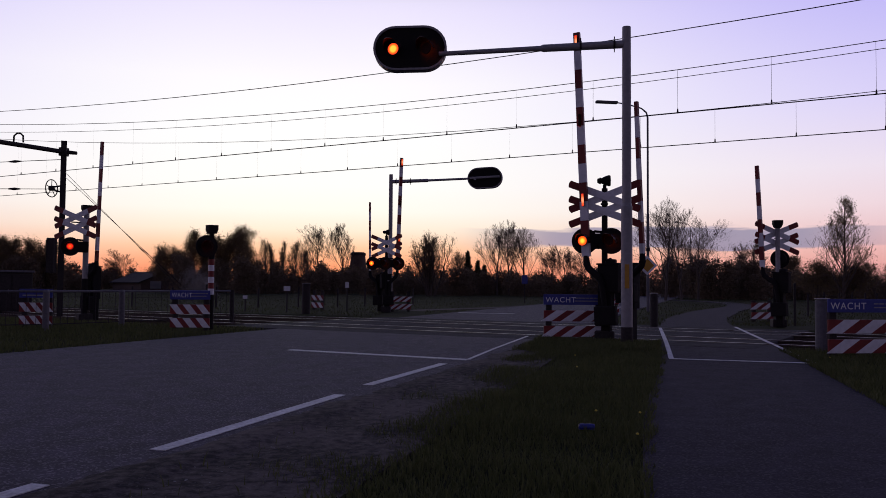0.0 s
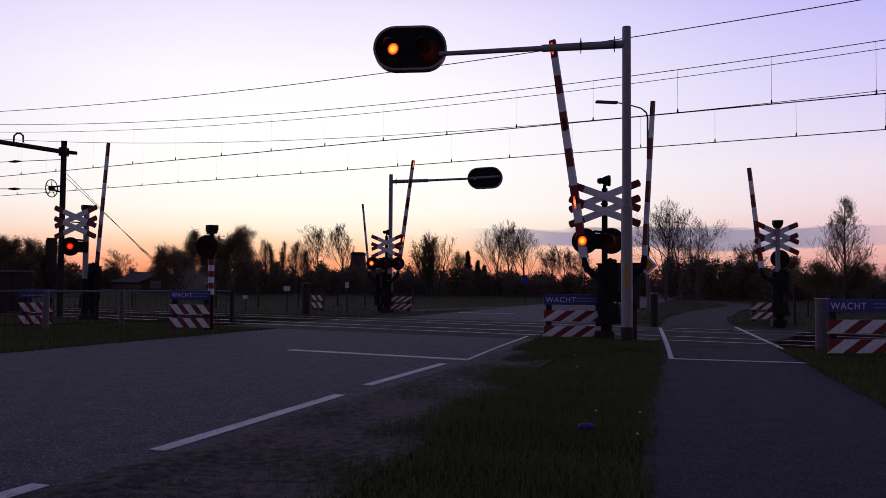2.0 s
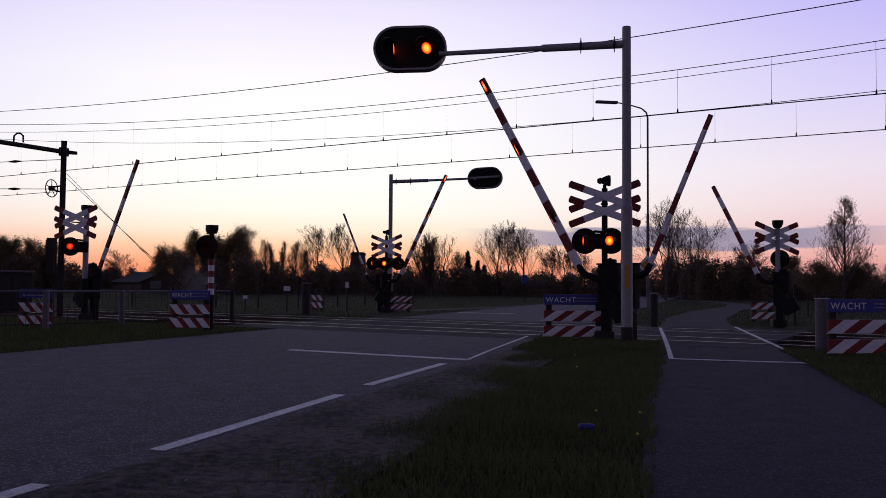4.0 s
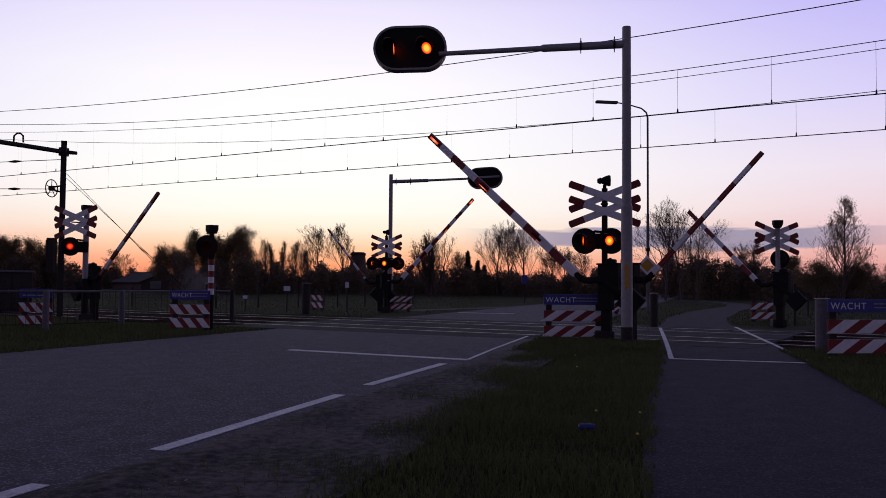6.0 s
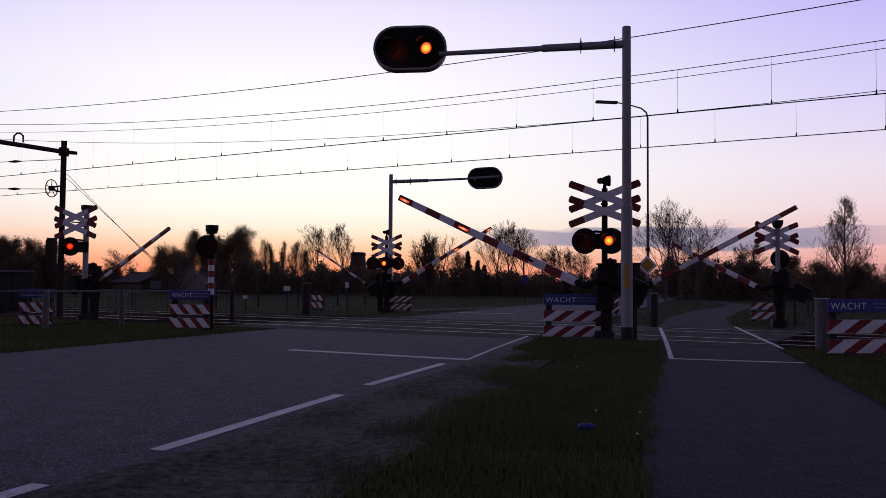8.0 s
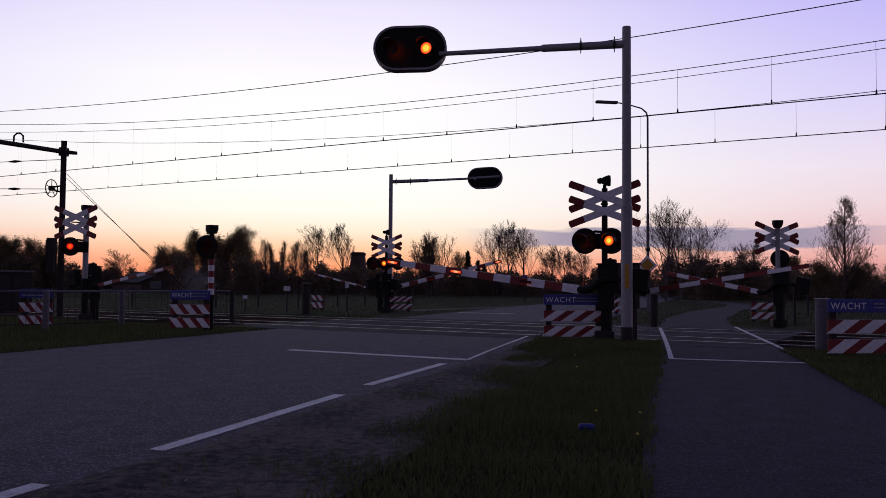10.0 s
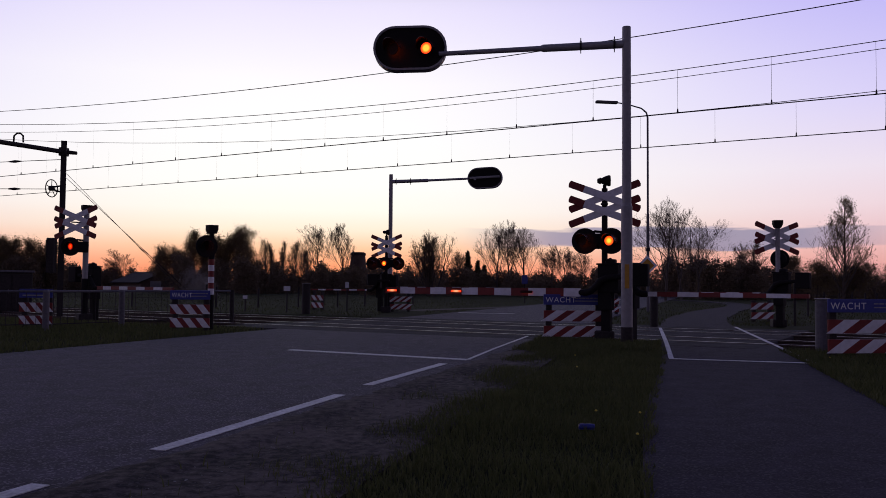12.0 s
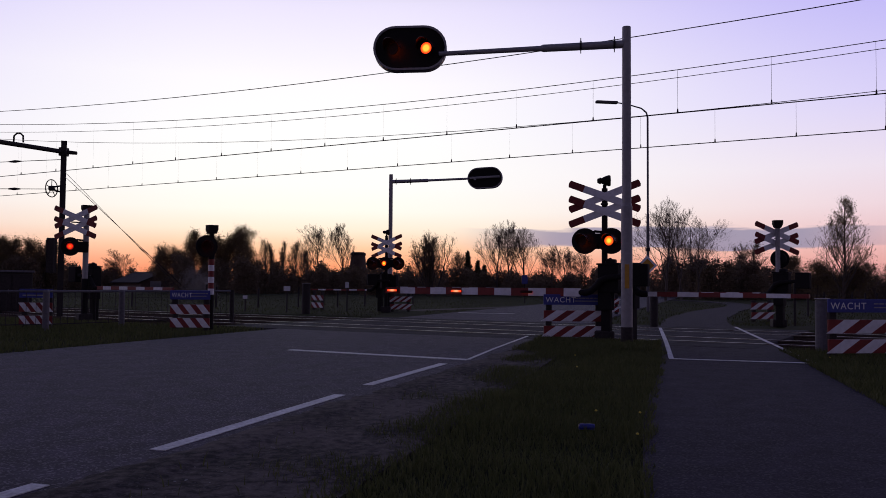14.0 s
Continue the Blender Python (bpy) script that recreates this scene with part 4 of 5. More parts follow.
def skeleton_of(rng, habit, start):
    """Branch pieces of a unit tree: lists of (points, radii, level)."""
    forks, upright, low, limb, fine, foot, loss = habit
    pieces = []

    def grow(p, d, length, r, level):
        n = 5 if level < 2 else 3
        pts, rad, q, dd = [p.copy()], [r], p.copy(), d.copy()
        for k in range(n):
            dd = dd + rng.normal(size=3) * (0.05 + 0.05 * level) + np.array([0, 0, upright if level else 0.05])
            dd /= np.linalg.norm(dd)
            q = q + dd * length / n
            pts.append(q.copy())
            rad.append(r * (1 - 0.75 * (k + 1) / n))
        pieces.append((pts, rad, level))
        if level >= len(forks):
            return
        first = low if level == 0 else 0.2
        for j in range(forks[level]):
            u = first + (1 - first) * (j + rng.random()) / forks[level]
            k = min(int(u * n), n - 1)
            f = u * n - k
            b = pts[k] * (1 - f) + pts[k + 1] * f
            way = pts[k + 1] - pts[k]
            way /= np.linalg.norm(way)
            side = rng.normal(size=3)
            side -= way * side.dot(way)
            side /= np.linalg.norm(side)
            spread = limb if level == 0 else fine
            nd = way * (1 - 0.35 * spread) + side * spread
            nd /= np.linalg.norm(nd)
            reach = foot - loss * u if level == 0 else 0.58 * (1.15 - 0.45 * u)
            grow(b, nd, length * reach * rng.uniform(0.8, 1.15), max(rad[k] * 0.55, 0.0025), level + 1)

    grow(np.zeros(3), start / np.linalg.norm(start), 1.0, 0.014 if loss > 0.45 else 0.021, 0)
    return pieces


def tree(name, x, y, height, width, kind, label, seed, leaves=0, leaf=0.2, mat=None, stems=1, twig=0.0125, loose=0.25):
    rng = np.random.default_rng(seed)
    pieces = []
    for _ in range(stems):
        off = np.array([rng.normal() * 0.06, rng.normal() * 0.06, 0]) if stems > 1 else np.zeros(3)
        start = np.array([off[0] * 4, off[1] * 4, 1.0])
        for pts, rad, lv in skeleton_of(rng, HABITS[kind], start):
            pieces.append(([p + off for p in pts], rad, lv))
    allp = np.array([p for pts, _, _ in pieces for p in pts])
    lo, hi = np.percentile(allp[:, 0], 1), np.percentile(allp[:, 0], 99)
    sx, sz = width / (hi - lo), height / allp[:, 2].max()
    t = thing(name, pose(x, y, -0.05, 0, 0, rng.uniform(0, 360) if kind == "birch" else 0), label, "tree", "trees round the meadow")
    thick, thin, tips = ([], []), ([], []), []
    for pts, rad, lv in pieces:
        v, f = thick if lv < 2 else thin
        n = 6 if lv == 0 else 4 if lv == 1 else 3
        base = len(v)
        for k, (p, r) in enumerate(zip(pts, rad)):
            q = np.array([p[0] * sx, p[1] * sx, p[2] * sz])
            rr = max(r * sz * (1.0 if lv < 2 else 0.8), twig * (1.3 if lv < 3 else 1.0))
            for j in range(n):
                a = 2 * math.pi * j / n
                v.append((q[0] + rr * math.cos(a), q[1] + rr * math.sin(a), q[2] + (0.4 * rr * math.sin(a + 1) if lv else 0)))
            if lv >= 2:
                tips.append(q)
        for k in range(len(pts) - 1):
            for j in range(n):
                f.append((base + k * n + j, base + k * n + (j + 1) % n, base + (k + 1) * n + (j + 1) % n, base + (k + 1) * n + j))
    part("trunk", raw_mesh("trunk", *thick, BARK), None, t, "dark trunk and limbs")
    crown = part("crown", raw_mesh("crown", *thin, TWIG), None, t, "fine bare twigs" if not leaves else "")
    if leaves:
        tips = np.array(tips)
        c = tips[rng.integers(0, len(tips), leaves)] + rng.normal(size=(leaves, 3)) * loose
        c[:, 2] = np.maximum(c[:, 2], 0.1)
        tri = rng.normal(size=(leaves, 3, 3)) * leaf * 0.55
        v = (c[:, None, :] + tri).reshape(-1, 3)
        part("foliage", raw_mesh("foliage", v.tolist(), [(3 * k, 3 * k + 1, 3 * k + 2) for k in range(leaves)], mat or LEAF), None, t, "loose young leaves")
    return t


def conifer(x, y, height, width, seed):
    rng = np.random.default_rng(seed)
    t = thing("conifer", pose(x, y, -0.05), "dark narrow conifer at the meadow edge", "tree", "trees round the meadow")
    part("trunk", tube(BM(), [(0, 0, 0), (0, 0, height * 0.9)], [0.12, 0.02], 6), BARK, t)
    n = 2600
    z = rng.random(n) ** 1.3
    step = 1.5 + 0.3 * np.sin(z * 38)
    r = (1 - z) * width / 2 * step * np.sqrt(rng.random(n))
    a = rng.random(n) * 2 * np.pi
    c = np.stack([r * np.cos(a), r * np.sin(a), z * height - r * 0.25], 1)
    v = (c[:, None, :] + rng.normal(size=(n, 3, 3)) * 0.12).reshape(-1, 3)
    part("foliage", raw_mesh("foliage", v.tolist(), [(3 * k, 3 * k + 1, 3 * k + 2) for k in range(n)], DARKLEAF), None, t)


def thicket(name, spots, label, seed, mat, leaf=0.28, density=34, stems=True):
    """A belt of shrubs: many small leaf pieces round uneven mounds, with bare stems standing out."""
    rng = np.random.default_rng(seed)
    vs, fs = [], []
    for x, y, w, h in spots:
        n = int(density * w * h)
        m = max(3, int(w * 1.6))
        cx = x + (rng.random(m) - 0.5) * w
        cy = y + (rng.random(m) - 0.5) * 3.0
        ch = h * rng.uniform(0.5, 1.05, m)
        k = rng.integers(0, m, n)
        a, b = rng.random(n) * 2 * np.pi, rng.random(n)
        zz = b ** 0.8 * ch[k]
        rr = 0.95 * np.sqrt(np.maximum(0.03, 1 - (b * 0.98) ** 2)) * np.sqrt(rng.random(n)) * 1.1
        c = np.stack([cx[k] + rr * np.cos(a), cy[k] + rr * np.sin(a), zz], 1) + rng.normal(size=(n, 3)) * 0.22
        c[:, 2] = np.maximum(c[:, 2], 0.0)
        base = len(vs)
        vs += (c[:, None, :] + rng.normal(size=(n, 3, 3)) * leaf * 0.55).reshape(-1, 3).tolist()
        fs += [(base + 3 * j, base + 3 * j + 1, base + 3 * j + 2) for j in range(n)]
        if stems:
            for j in range(int(w * 7)):
                p = np.array([x + (rng.random() - 0.5) * w, y + rng.normal(), 0.0])
                q = p + np.array([rng.normal() * 0.35, rng.normal() * 0.3, h * rng.uniform(0.8, 1.35)])
                s = 0.016
                b0 = len(vs)
                vs += [(p[0] - s, p[1], p[2]), (p[0] + s, p[1], p[2]), (p[0], p[1] + s, p[2]), tuple(q)]
                fs += [(b0, b0 + 1, b0 + 3), (b0 + 1, b0 + 2, b0 + 3), (b0 + 2, b0, b0 + 3)]
    ob = new(name, raw_mesh(name, vs, fs, mat))
    return tagged(ob, label, "shrubs", kind="stuff")


def plant_trees():
    for k, (x, y, h, w, n) in enumerate(TREES_LEAFY):
        tree("broadleaf_tree", x, y, h, w, "leafy", "broad tree with a dark crown of young leaves against the sunset", 100 + k, n * 6, 0.075, LEAF, stems=2, loose=0.25)
    for k, (x, y, h, w, n) in enumerate(TREES_SEMI):
        tree("young_tree", x, y, h, w, "semi", "slender tree with thin upright twigs and sparse spring leaves", 200 + k, n * 5, 0.06, LEAF, stems=2 if k % 2 else 1, loose=0.22)
    for k, (x, y, h, w) in enumerate(TREES_BARE):
        tree("bare_tree", x, y, h, w, "bare", "bare tree with fine upright twigs before the evening sky", 300 + k, 0, twig=0.00009 * y)
    for k, (x, y, h, w, n) in enumerate(COPPICE):
        tree("pollard_willow", x, y, h, w, "coppice", "bushy tree of many upright stems with thin young leaves", 500 + k, n, 0.05, LEAF, stems=8, twig=0.012, loose=0.2)
    for k, (x, y, h, w, n) in enumerate(BIRCHES):
        tree("birch", x, y, h, w, "birch", "pointed birch with airy young leaves over dark shrubs", 600 + k, n, 0.045, LEAF, twig=0.007, loose=0.14)
    for k, (x, y, h, w) in enumerate(CONIFERS):
        conifer(x, y, h, w, 400 + k)


def blades(name, count, where, size, label, seed, mat=None, wide=0.006, tuft=0.5):
    """Grass: bent blades rooted at points that where() lets through."""
    rng = np.random.default_rng(seed)
    pts = where(rng, count)
    n = len(pts)
    patch = np.array([noise.noise((p[0] * 0.9, p[1] * 0.9, 3.0)) for p in pts[:, :2]])
    h = size * rng.uniform(0.45, 1.25, n) * (1 + tuft * patch)
    a = rng.random(n) * 2 * np.pi
    lean = rng.normal(size=(n, 2)) * 0.33 * h[:, None]
    w = wide * rng.uniform(0.7, 1.5, n)
    side = np.stack([np.cos(a) * w, np.sin(a) * w, np.zeros(n)], 1)
    root = np.stack([pts[:, 0], pts[:, 1], np.full(n, -0.035) if pts.shape[1] < 3 else pts[:, 2]], 1)
    mid = root + np.stack([lean[:, 0] * 0.35, lean[:, 1] * 0.35, h * 0.6], 1)
    tip = root + np.stack([lean[:, 0], lean[:, 1], h], 1)
    v = np.stack([root - side, root + side, mid + side * 0.7, mid - side * 0.7, tip], 1).reshape(-1, 3)
    f = []
    for k in range(n):
        b = 5 * k
        f += [(b, b + 1, b + 2, b + 3), (b + 3, b + 2, b + 4)]
    ob = new(name, raw_mesh(name, v.tolist(), f, mat or GRASS))
    return tagged(ob, label, "grass", kind="stuff")


def road_uv(p):
    q = p[:, :2] - np.array(ROAD_MID.xy)
    return q @ np.array(ROAD_DIR.xy), q @ np.array((ROAD_DIR.y, -ROAD_DIR.x))


def path_x(y, side):
    ys = [-4, 4.86, 8.5, 14.0, 25.3, 32.0, 42, 55]
    mid = [0.7, 2.5, 3.3, 4.8, 7.6, 9.6, 13.6, 19.4]
    half = [1.35, 1.32, 1.22, 1.15, 1.08, 1.08, 1.06, 0.85]
    return np.interp(y, ys, mid) + side * np.interp(y, ys, half)


def verge_near(rng, n):
    """Between the sandy road edge and the cycle path; thins out over the sand."""
    y = -1.0 + 17.8 * rng.random(n) ** 1.05
    x = -4 + 9 * rng.random(n)
    p = np.stack([x, y], 1)
    u, v = road_uv(p)
    edge = 4.82 - 0.077 * (u + 10) + np.array([0.6 * noise.noise((a * 1.3, b * 1.3, 0)) for a, b in p])
    thin = rng.random(n) < np.clip((v - edge) / 0.4, 0.0, 1) + 0.012 * (v > 4.0)
    ragged = np.array([0.09 * noise.noise((0, b * 2.2, 5)) for b in y])
    return p[thin & (v > 3.85) & (x < path_x(y, -1) + ragged + 0.03) & (y < 19)]


def verge_corner(rng, n):
    p = np.stack([0.5 + 6 * rng.random(n), 15.5 + 4.2 * rng.random(n)], 1)
    u, v = road_uv(p)
    d = p @ np.array(OVER.xy)
    return p[(v > 4.3 - 0.06 * (u + 8)) & (p[:, 0] < path_x(p[:, 1], -1) - 0.05) & (d < 18.0)]


def verge_right(rng, n):
    y = 5 + 14 * rng.random(n)
    p = np.stack([path_x(y, 1) - 0.06 + 7 * rng.random(n) ** 1.4, y], 1)
    return p[p @ np.array(OVER.xy) < 17.3]


def verge_left(rng, n):
    p = np.stack([-24 + 24 * rng.random(n), 8 + 20 * rng.random(n)], 1)
    u, v = road_uv(p)
    return p[(v < -3.95) & (p @ np.array(OVER.xy) < 17.2)]


def meadow(rng, n):
    p = np.stack([-60 + 110 * rng.random(n), 27 + 60 * rng.random(n) ** 1.6], 1)
    u, v = road_uv(p)
    y = p[:, 1]
    lane = np.abs(p[:, 0] - np.interp(y, (39, 42, 47, 56, 72), (-1.6, 0.2, 3.6, 8.0, 14.0))) < 0.85
    return p[~lane & (p @ np.array(OVER.xy) > 26.2) & ((v < -3.9) | (v > 3.4)) & ((p[:, 0] < path_x(y, -1)) | (p[:, 0] > path_x(y, 1)))]


def scatter_stones(n=900):
    rng = np.random.default_rng(8)
    vs, fs = [], []
    for k in range(n):
        p = along_road(-12.5 + 15 * rng.random(), 3.7 + abs(rng.normal()) * 0.45, 0)
        r = 0.004 + 0.012 * rng.random() ** 3
        b = len(vs)
        o = rng.normal(size=(5, 3))
        o = o / np.linalg.norm(o, axis=1)[:, None] * r
        vs += [(p.x + q[0], p.y + q[1], -0.006 + abs(q[2]) * 0.8) for q in o]
        fs += [(b, b + 1, b + 2), (b, b + 2, b + 3), (b, b + 3, b + 4), (b, b + 4, b + 1), (b + 1, b + 2, b + 4)]
    tagged(new("verge_grit", raw_mesh("verge_grit", vs, fs, CONCRETE)), "pale grit and small stones on the sandy verge", "stones", kind="stuff")


def dandelions():
    rng = np.random.default_rng(5)
    for k in range(7):
        y = 3.6 + 10 * rng.random()
        x = path_x(np.array([y]), -1)[0] - 0.1 - 1.6 * rng.random() ** 2
        if k % 4 == 3:
            x = path_x(np.array([y]), 1)[0] + 0.1 + rng.random()
        t = thing("dandelion", pose(x, y, -0.03), "small yellow dandelion in the grass", "flower", "dandelions in the verge")
        h = rng.uniform(0.09, 0.15)
        part("stem", tube(BM(), [(0, 0, 0), (0.01, 0, h)], 0.0025, 5), GRASS, t)
        part("bloom", tube(BM(), [(0.01, 0, h - 0.006), (0.01, 0, h), (0.012, 0, h + 0.01)], [0.004, 0.013, 0.008], 10), PETAL, t)


# x, y, height, width, leaves
TREES_LEAFY = [(-33.4, 104, 5.9, 4.4, 4000), (-31.2, 108, 8.2, 3.6, 6000), (-29.6, 109, 7.4, 3.6, 4500), (-26.9, 110, 8.7, 4.9, 7500), (-49.6, 95, 6.6, 5.1, 6500), (-46.2, 97, 6.2, 3.6, 4000), (40.8, 100, 5.0, 2.9, 2500)]
TREES_SEMI = [(-26.2, 125, 8.0, 2.4, 1100), (-24.2, 125, 7.6, 2.6, 1000), (-21.9, 125, 7.6, 2.6, 1100), (-20.2, 128, 6.6, 2.6, 900), (1.9, 110, 5.6, 2.4, 1400), (30.7, 85, 6.0, 3.4, 900), (26.4, 60, 3.0, 2.4, 2200), (28.6, 61, 2.9, 2.4, 2200), (-36.9, 112, 6.0, 2.7, 700), (40.9, 80, 3.8, 3.2, 900)]
TREES_BARE = [(-18.3, 125, 10.1, 5.2), (-14.9, 126, 10.3, 4.8), (6.4, 100, 8.9, 4.2), (7.9, 101, 9.2, 4.4), (9.7, 100, 8.3, 4.7), (15.3, 120, 7.2, 4.5), (17.7, 121, 7.1, 4.0), (19.5, 120, 6.3, 3.5), (18.9, 72, 8.9, 4.6), (21.7, 77, 8.5, 4.6), (24.1, 80, 8.0, 4.7), (-50.4, 130, 6.4, 5.0), (-9.5, 125, 4.6, 4.2)]
COPPICE = [(-1.4, 90, 7.1, 4.4, 15000)]
BIRCHES = [(27.4, 58, 7.4, 3.9, 9000)]
CONIFERS = [(3.1, 105, 5.3, 1.8), (4.3, 105, 4.1, 1.5), (5.2, 106, 3.6, 1.4), (-46.7, 100, 6.2, 1.5)]
BELT_TOPS = [4.9, 4.8, 4.6, 4.5, 4.1, 2.8, 2.8, 3.0, 2.9, 3.0, 4.5, 4.3, 4.0, 3.6, 3.2, 3.3, 3.3, 3.3, 3.1, 3.2, 3.3, 3.1, 3.0, 2.8, 2.8, 2.7, 2.9, 3.2, 3.2, 3.6, 4.2, 4.3, 4.1, 4.0, 3.9, 2.9, 2.7, 2.9, 2.8, 2.7, 2.8, 3.0]
BELT_DEPTHS = [150.0 if 5 < k < 10 else (94.0, 99.0, 104.0)[k % 3] if k < 31 else (82.0, 87.0)[k % 2] for k in range(len(BELT_TOPS))]
BELT = [(0.028 * (k - 20.57) * d, d, 0.035 * d, 1.2 + (h - 1.2) * 1.5 if d > 120 else h) for k, (h, d) in enumerate(zip(BELT_TOPS, BELT_DEPTHS))]

SHRUB = material("shrub_leaves", (0.2, 0.15, 0.095), 0.8, grain=0.3, scale=2, col2=(0.08, 0.062, 0.042), big=0.5, island=0.8, spec=0.15, through_light=0.3)
BLOSSOM = material("blossom", (0.28, 0.25, 0.23), 0.8, grain=0.4, scale=4, col2=(0.16, 0.15, 0.12), big=0.4, island=0.8)
MILLBRICK = material("old_brick", (0.085, 0.055, 0.042), 0.9, grain=0.9, scale=6, col2=(0.06, 0.04, 0.03), bump=0.4, big=0.6)
ROOF = material("roof_tiles", (0.034, 0.03, 0.03), 0.95, grain=0.7, scale=8, col2=(0.05, 0.044, 0.042), bump=0.4, big=0.5, spec=0.1)
plant_trees()
thicket("far_shrubs", BELT, "dark belt of leafing shrubs along the meadow", 21, SHRUB, 0.16, 420)
BELT_BACK = [(x * (d + 25) / d + 1.6, d + 25, w * 1.3, (1.2 + (h - 1.2) * (d + 25) / d) * 0.9) for x, d, w, h in BELT]
thicket("back_shrubs", BELT_BACK, "far dark belt of shrubs behind the meadow trees", 22, SHRUB, 0.22, 220)
thicket("blossom_bush", [(-19.5, 68, 2.4, 2.5)], "pale greyish blossoming bush", 23, BLOSSOM, 0.055, 1500, False)
blades("verge_grass", 300000, verge_near, 0.082, "dark uneven grass between road and cycle path", 31, wide=0.0042, tuft=0.9)
blades("corner_grass", 30000, verge_corner, 0.13, "long grass round the signal posts", 32, wide=0.008)
blades("path_grass", 40000, verge_right, 0.11, "rough grass beside the cycle path", 33, wide=0.008)
blades("roadside_grass", 100000, verge_left, 0.12, "rough grass between road and railway", 34, wide=0.009, tuft=0.9)
blades("meadow_grass", 80000, meadow, 0.085, "rough meadow grass beyond the tracks", 35, FIELD, wide=0.012)
scatter_stones()
dandelions()


def mill_stump(x, y):
    t = thing("mill_stump", pose(x, y, -0.05), "dark tapered brick stump of an old windmill", "windmill")
    part("tower", tube(BM(), [(0, 0, 0), (0, 0, 5.6), (0, 0, 5.62)], [1.75, 1.08, 1.12], 20), MILLBRICK, t)
    part("roof", tube(BM(), [(0, 0, 5.62), (0, 0, 5.95), (0, 0, 6.1)], [1.2, 1.16, 0.9], 20), DARKSTEEL, t, "flat dark cap")
    part("lean_to", box(BM(), 1.6, -1.2, 1.3, 2.6, 2.0, 2.6, 0.05), MILLBRICK, t, "low dark shed at its foot")


def barn(x, y):
    t = thing("barn", pose(x, y, -0.05, 0, 0, 38), "low dark barn with a pitched tiled roof", "barn")
    part("wall", plate(BM(), [(-3.2, 0), (3.2, 0), (3.2, 1.3), (0, 2.6), (-3.2, 1.3)], -6, 6), MILLBRICK, t)
    for sgn in (-1, 1):
        bm = plate(BM(), [(0, 2.74), (3.6 * sgn, 1.26), (3.6 * sgn, 1.14), (0, 2.61)], -6.3, 6.3)
        part("roof", bm, ROOF, t, "grey tiled roof slope")
    bm = BM()
    box(bm, -1.2, -6.02, 0.9, 1.5, 0.05, 1.0, 0.01)
    part("window", bm, GALV, t, "pale shuttered opening")


mill_stump(-13.0, 130)
barn(-41.5, 120)


def field_fence(line):
    t = thing("field_fence", Matrix.Identity(4), "thin wire fence on dark wooden posts in the meadow", "fence", "meadow fences")
    for a, b in zip(line, line[1:]):
        n = max(2, int(math.dist(a, b) / 1.9))
        for k in range(n):
            u = k / n
            x, y = a[0] + (b[0] - a[0]) * u, a[1] + (b[1] - a[1]) * u
            part("fence_post", tube(BM(), [(x, y, -0.2), (x + 0.02 * (k % 3), y, 0.95 + 0.05 * (k % 2))], 0.045, 7), DARKSTEEL, t)
    for z in (0.45, 0.85):
        part("fence_wire", tube(BM(), [(x, y, z) for x, y in line], 0.006, 5), DARKSTEEL, t)


field_fence([(-30, 44), (-13.2, 41.5), (-5.5, 44.5), (-0.5, 52)])
field_fence([(15.5, 36), (22, 43), (36, 47)])
strip("far_path", [(-1.6, 39.0), (0.2, 42.0), (3.6, 47.0), (8.0, 56.0), (14.0, 72.0)], 1.3, -0.012, SAND, "pale sandy path beyond the tracks", "path", 0.1)
for x, y, h, r in ((-8.4, 30.5, 1.15, 0.12), (-5.55, 34.5, 1.2, 0.17)):
    bollard(x, y, h, r, DARKSTEEL, "thick dark wooden post beside the railway")


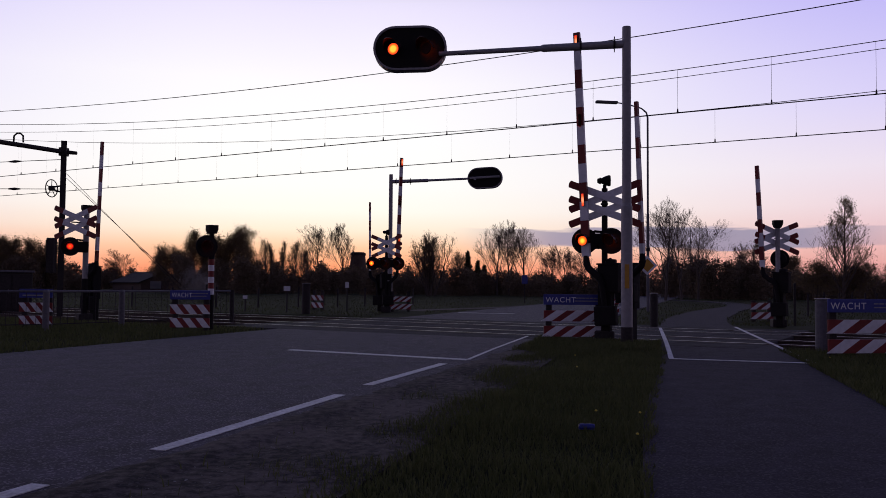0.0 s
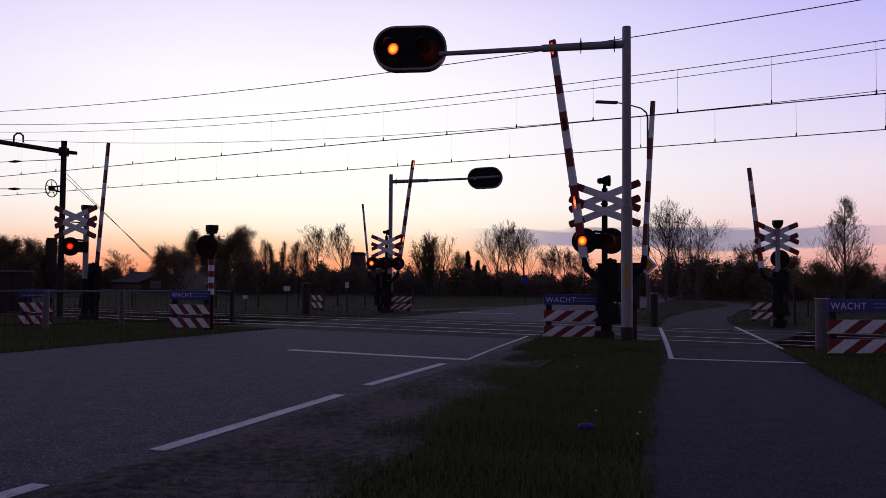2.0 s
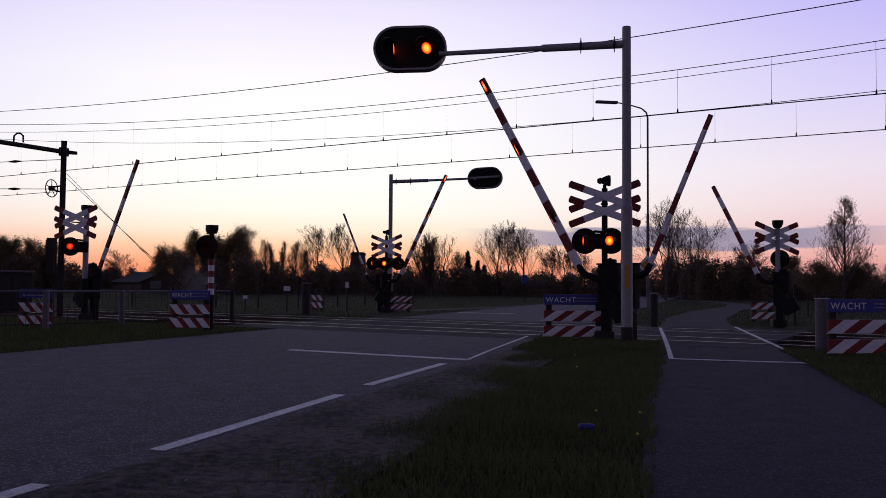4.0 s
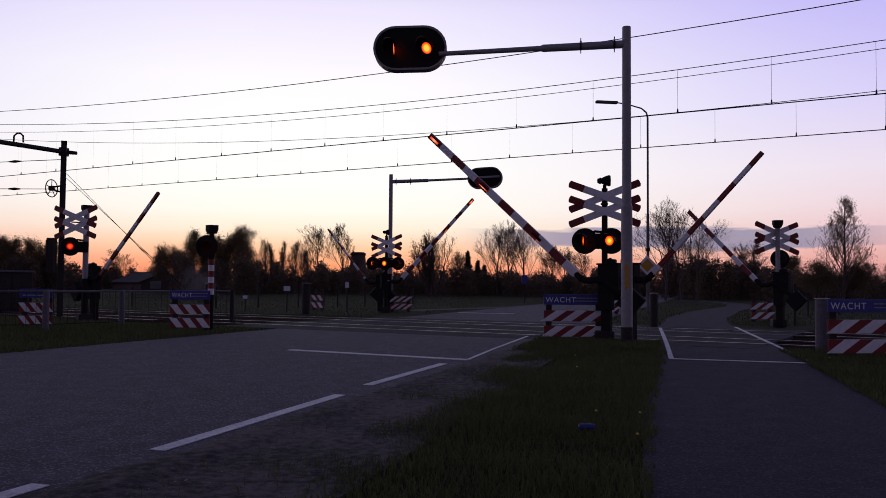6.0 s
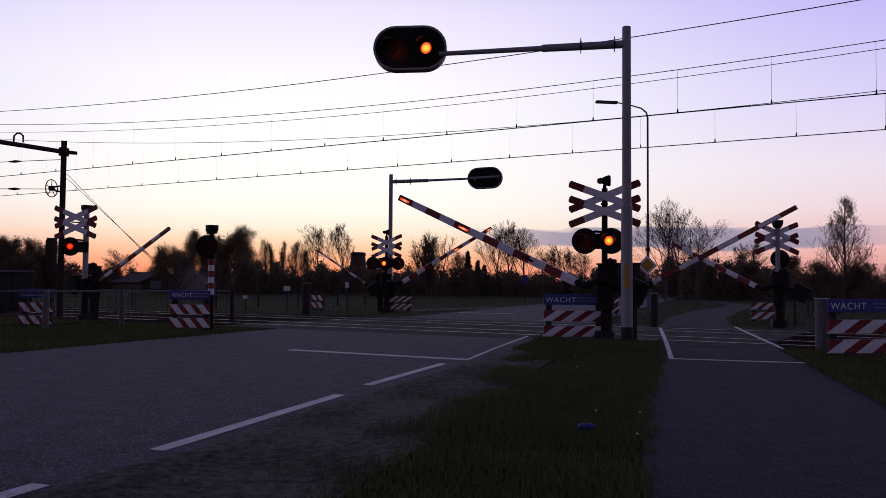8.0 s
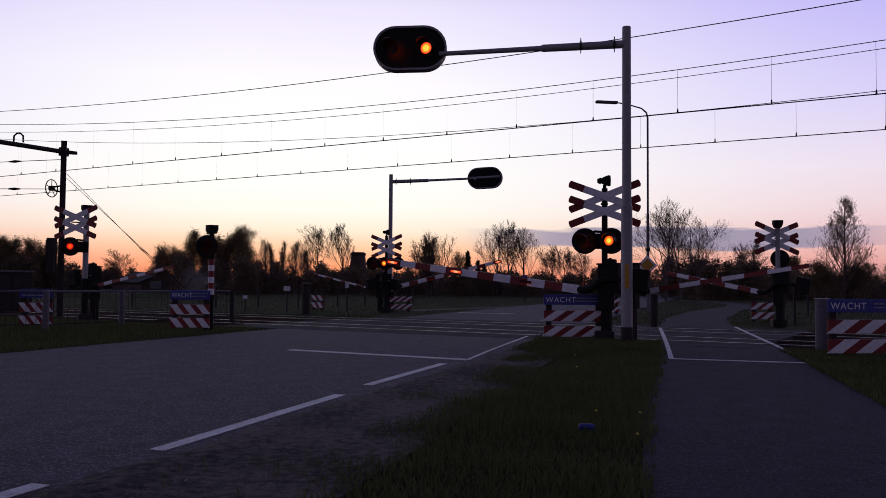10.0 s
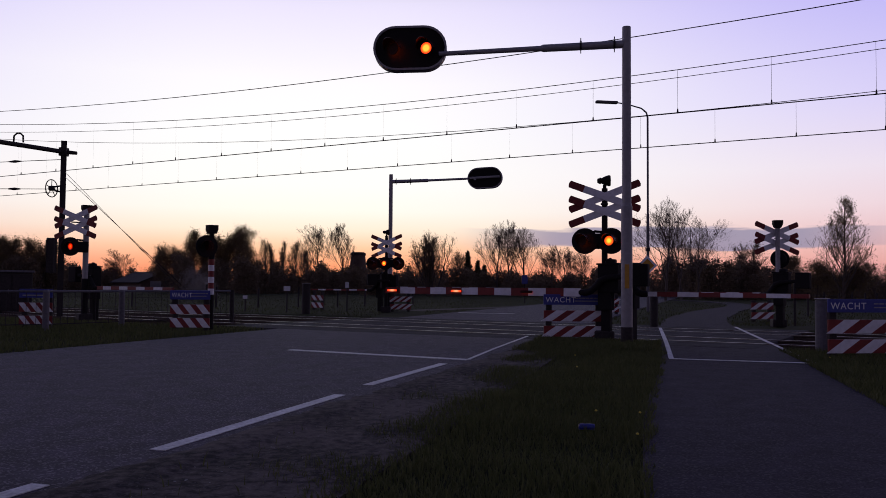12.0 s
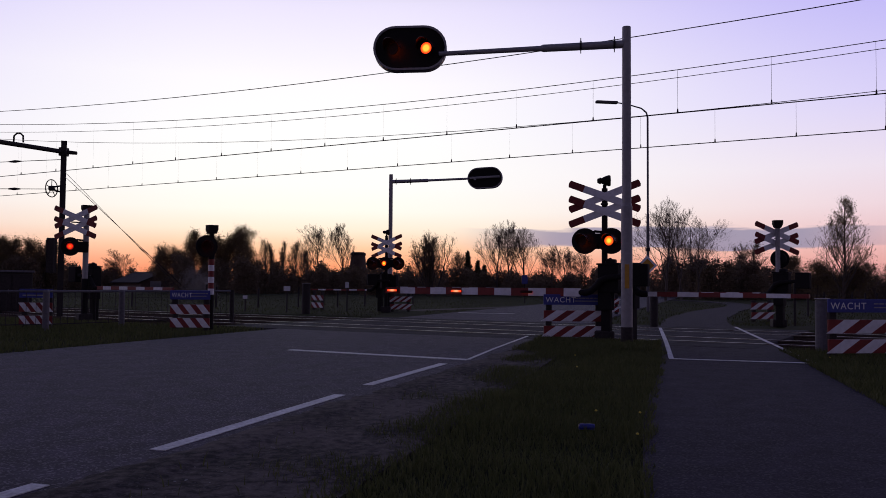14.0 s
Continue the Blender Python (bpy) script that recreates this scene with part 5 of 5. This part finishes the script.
# ------------------------------------------------------------------ what moves
SWING_TIMES = (0.0, 1.5, 2.0, 2.5, 3.0, 4.25, 5.5, 6.0, 6.5, 7.0, 7.5, 8.0, 9.25, 10.5, 11.0, 11.5, 12.0, 14.0)
SWINGS = [      # degrees above level, one row a barrier
    (87.4, 87.4, 81.3, 75.8, 70.8, 59.0, 47.0, 42.1, 37.8, 33.2, 28.8, 24.3, 13.0, 3.6, 0.4, 0, 0, 0),
    (92.4, 92.4, 86.4, 80.7, 75.5, 63.1, 50.6, 45.1, 40.4, 35.6, 30.8, 25.8, 14.0, 4.4, 0.4, 0, 0, 0),
    (87.2, 87.2, 83.3, 77.5, 71.8, 61.0, 50.0, 45.2, 40.4, 35.7, 31.1, 26.6, 16.4, 7.0, 3.5, 1.0, 0, 0),
    (87.6, 87.6, 83.0, 76.3, 69.9, 57.5, 45.2, 39.9, 35.8, 31.8, 27.8, 23.8, 14.0, 4.8, 1.5, 0, 0, 0),
    (88.2, 88.2, 82.4, 77.8, 73.4, 62.4, 51.4, 47.0, 42.8, 38.6, 34.5, 30.4, 19.8, 9.6, 5.8, 2.3, 0, 0),
    (89.2, 89.2, 83.0, 78.4, 74.0, 63.2, 52.4, 48.0, 43.6, 39.0, 34.4, 29.8, 18.4, 8.0, 4.2, 1.2, 0, 0)]


def flash_rows(at0, axis, lit_from_start, changes):
    """The insert turns its back between lit and dark, in a tenth of a second."""
    turn = lambda deg: at0 @ Matrix.Rotation(radians(deg), 4, axis)
    a = 0 if lit_from_start else 165
    rows = [(0.0, turn(a))]
    for t in changes:
        if t <= 0.09 or t >= 13.99:
            continue
        b = 165 - a
        for k, w in ((-0.0833, 0.0), (-0.05, 0.33), (-0.0167, 0.67), (0.0167, 1.0)):
            rows.append((t + k, turn(a + (b - a) * w)))
        a = b
    rows.append((14.0, turn(a)))
    return rows


def motions():
    for (boom, at0), swing in zip(BARRIERS, SWINGS):
        walk(boom, [(t, at0 @ Matrix.Rotation(radians(-a), 4, "Y")) for t, a in zip(SWING_TIMES, swing)])
    starts = [0.1] + [0.06 + 0.6605 * k + (0.04 if k == 3 else 0.0) for k in range(1, 22)]
    for group, lit, late in ((LAMPS_A, True, 0.0), (LAMPS_B, False, 0.0), (LATE_A, True, 0.1), (LATE_B, False, 0.1)):
        changes = [t for s in starts for t in (s + late, s + 0.295)]
        for ins, at0, axis in group:
            walk(ins, flash_rows(at0, axis, lit, changes))


motions()
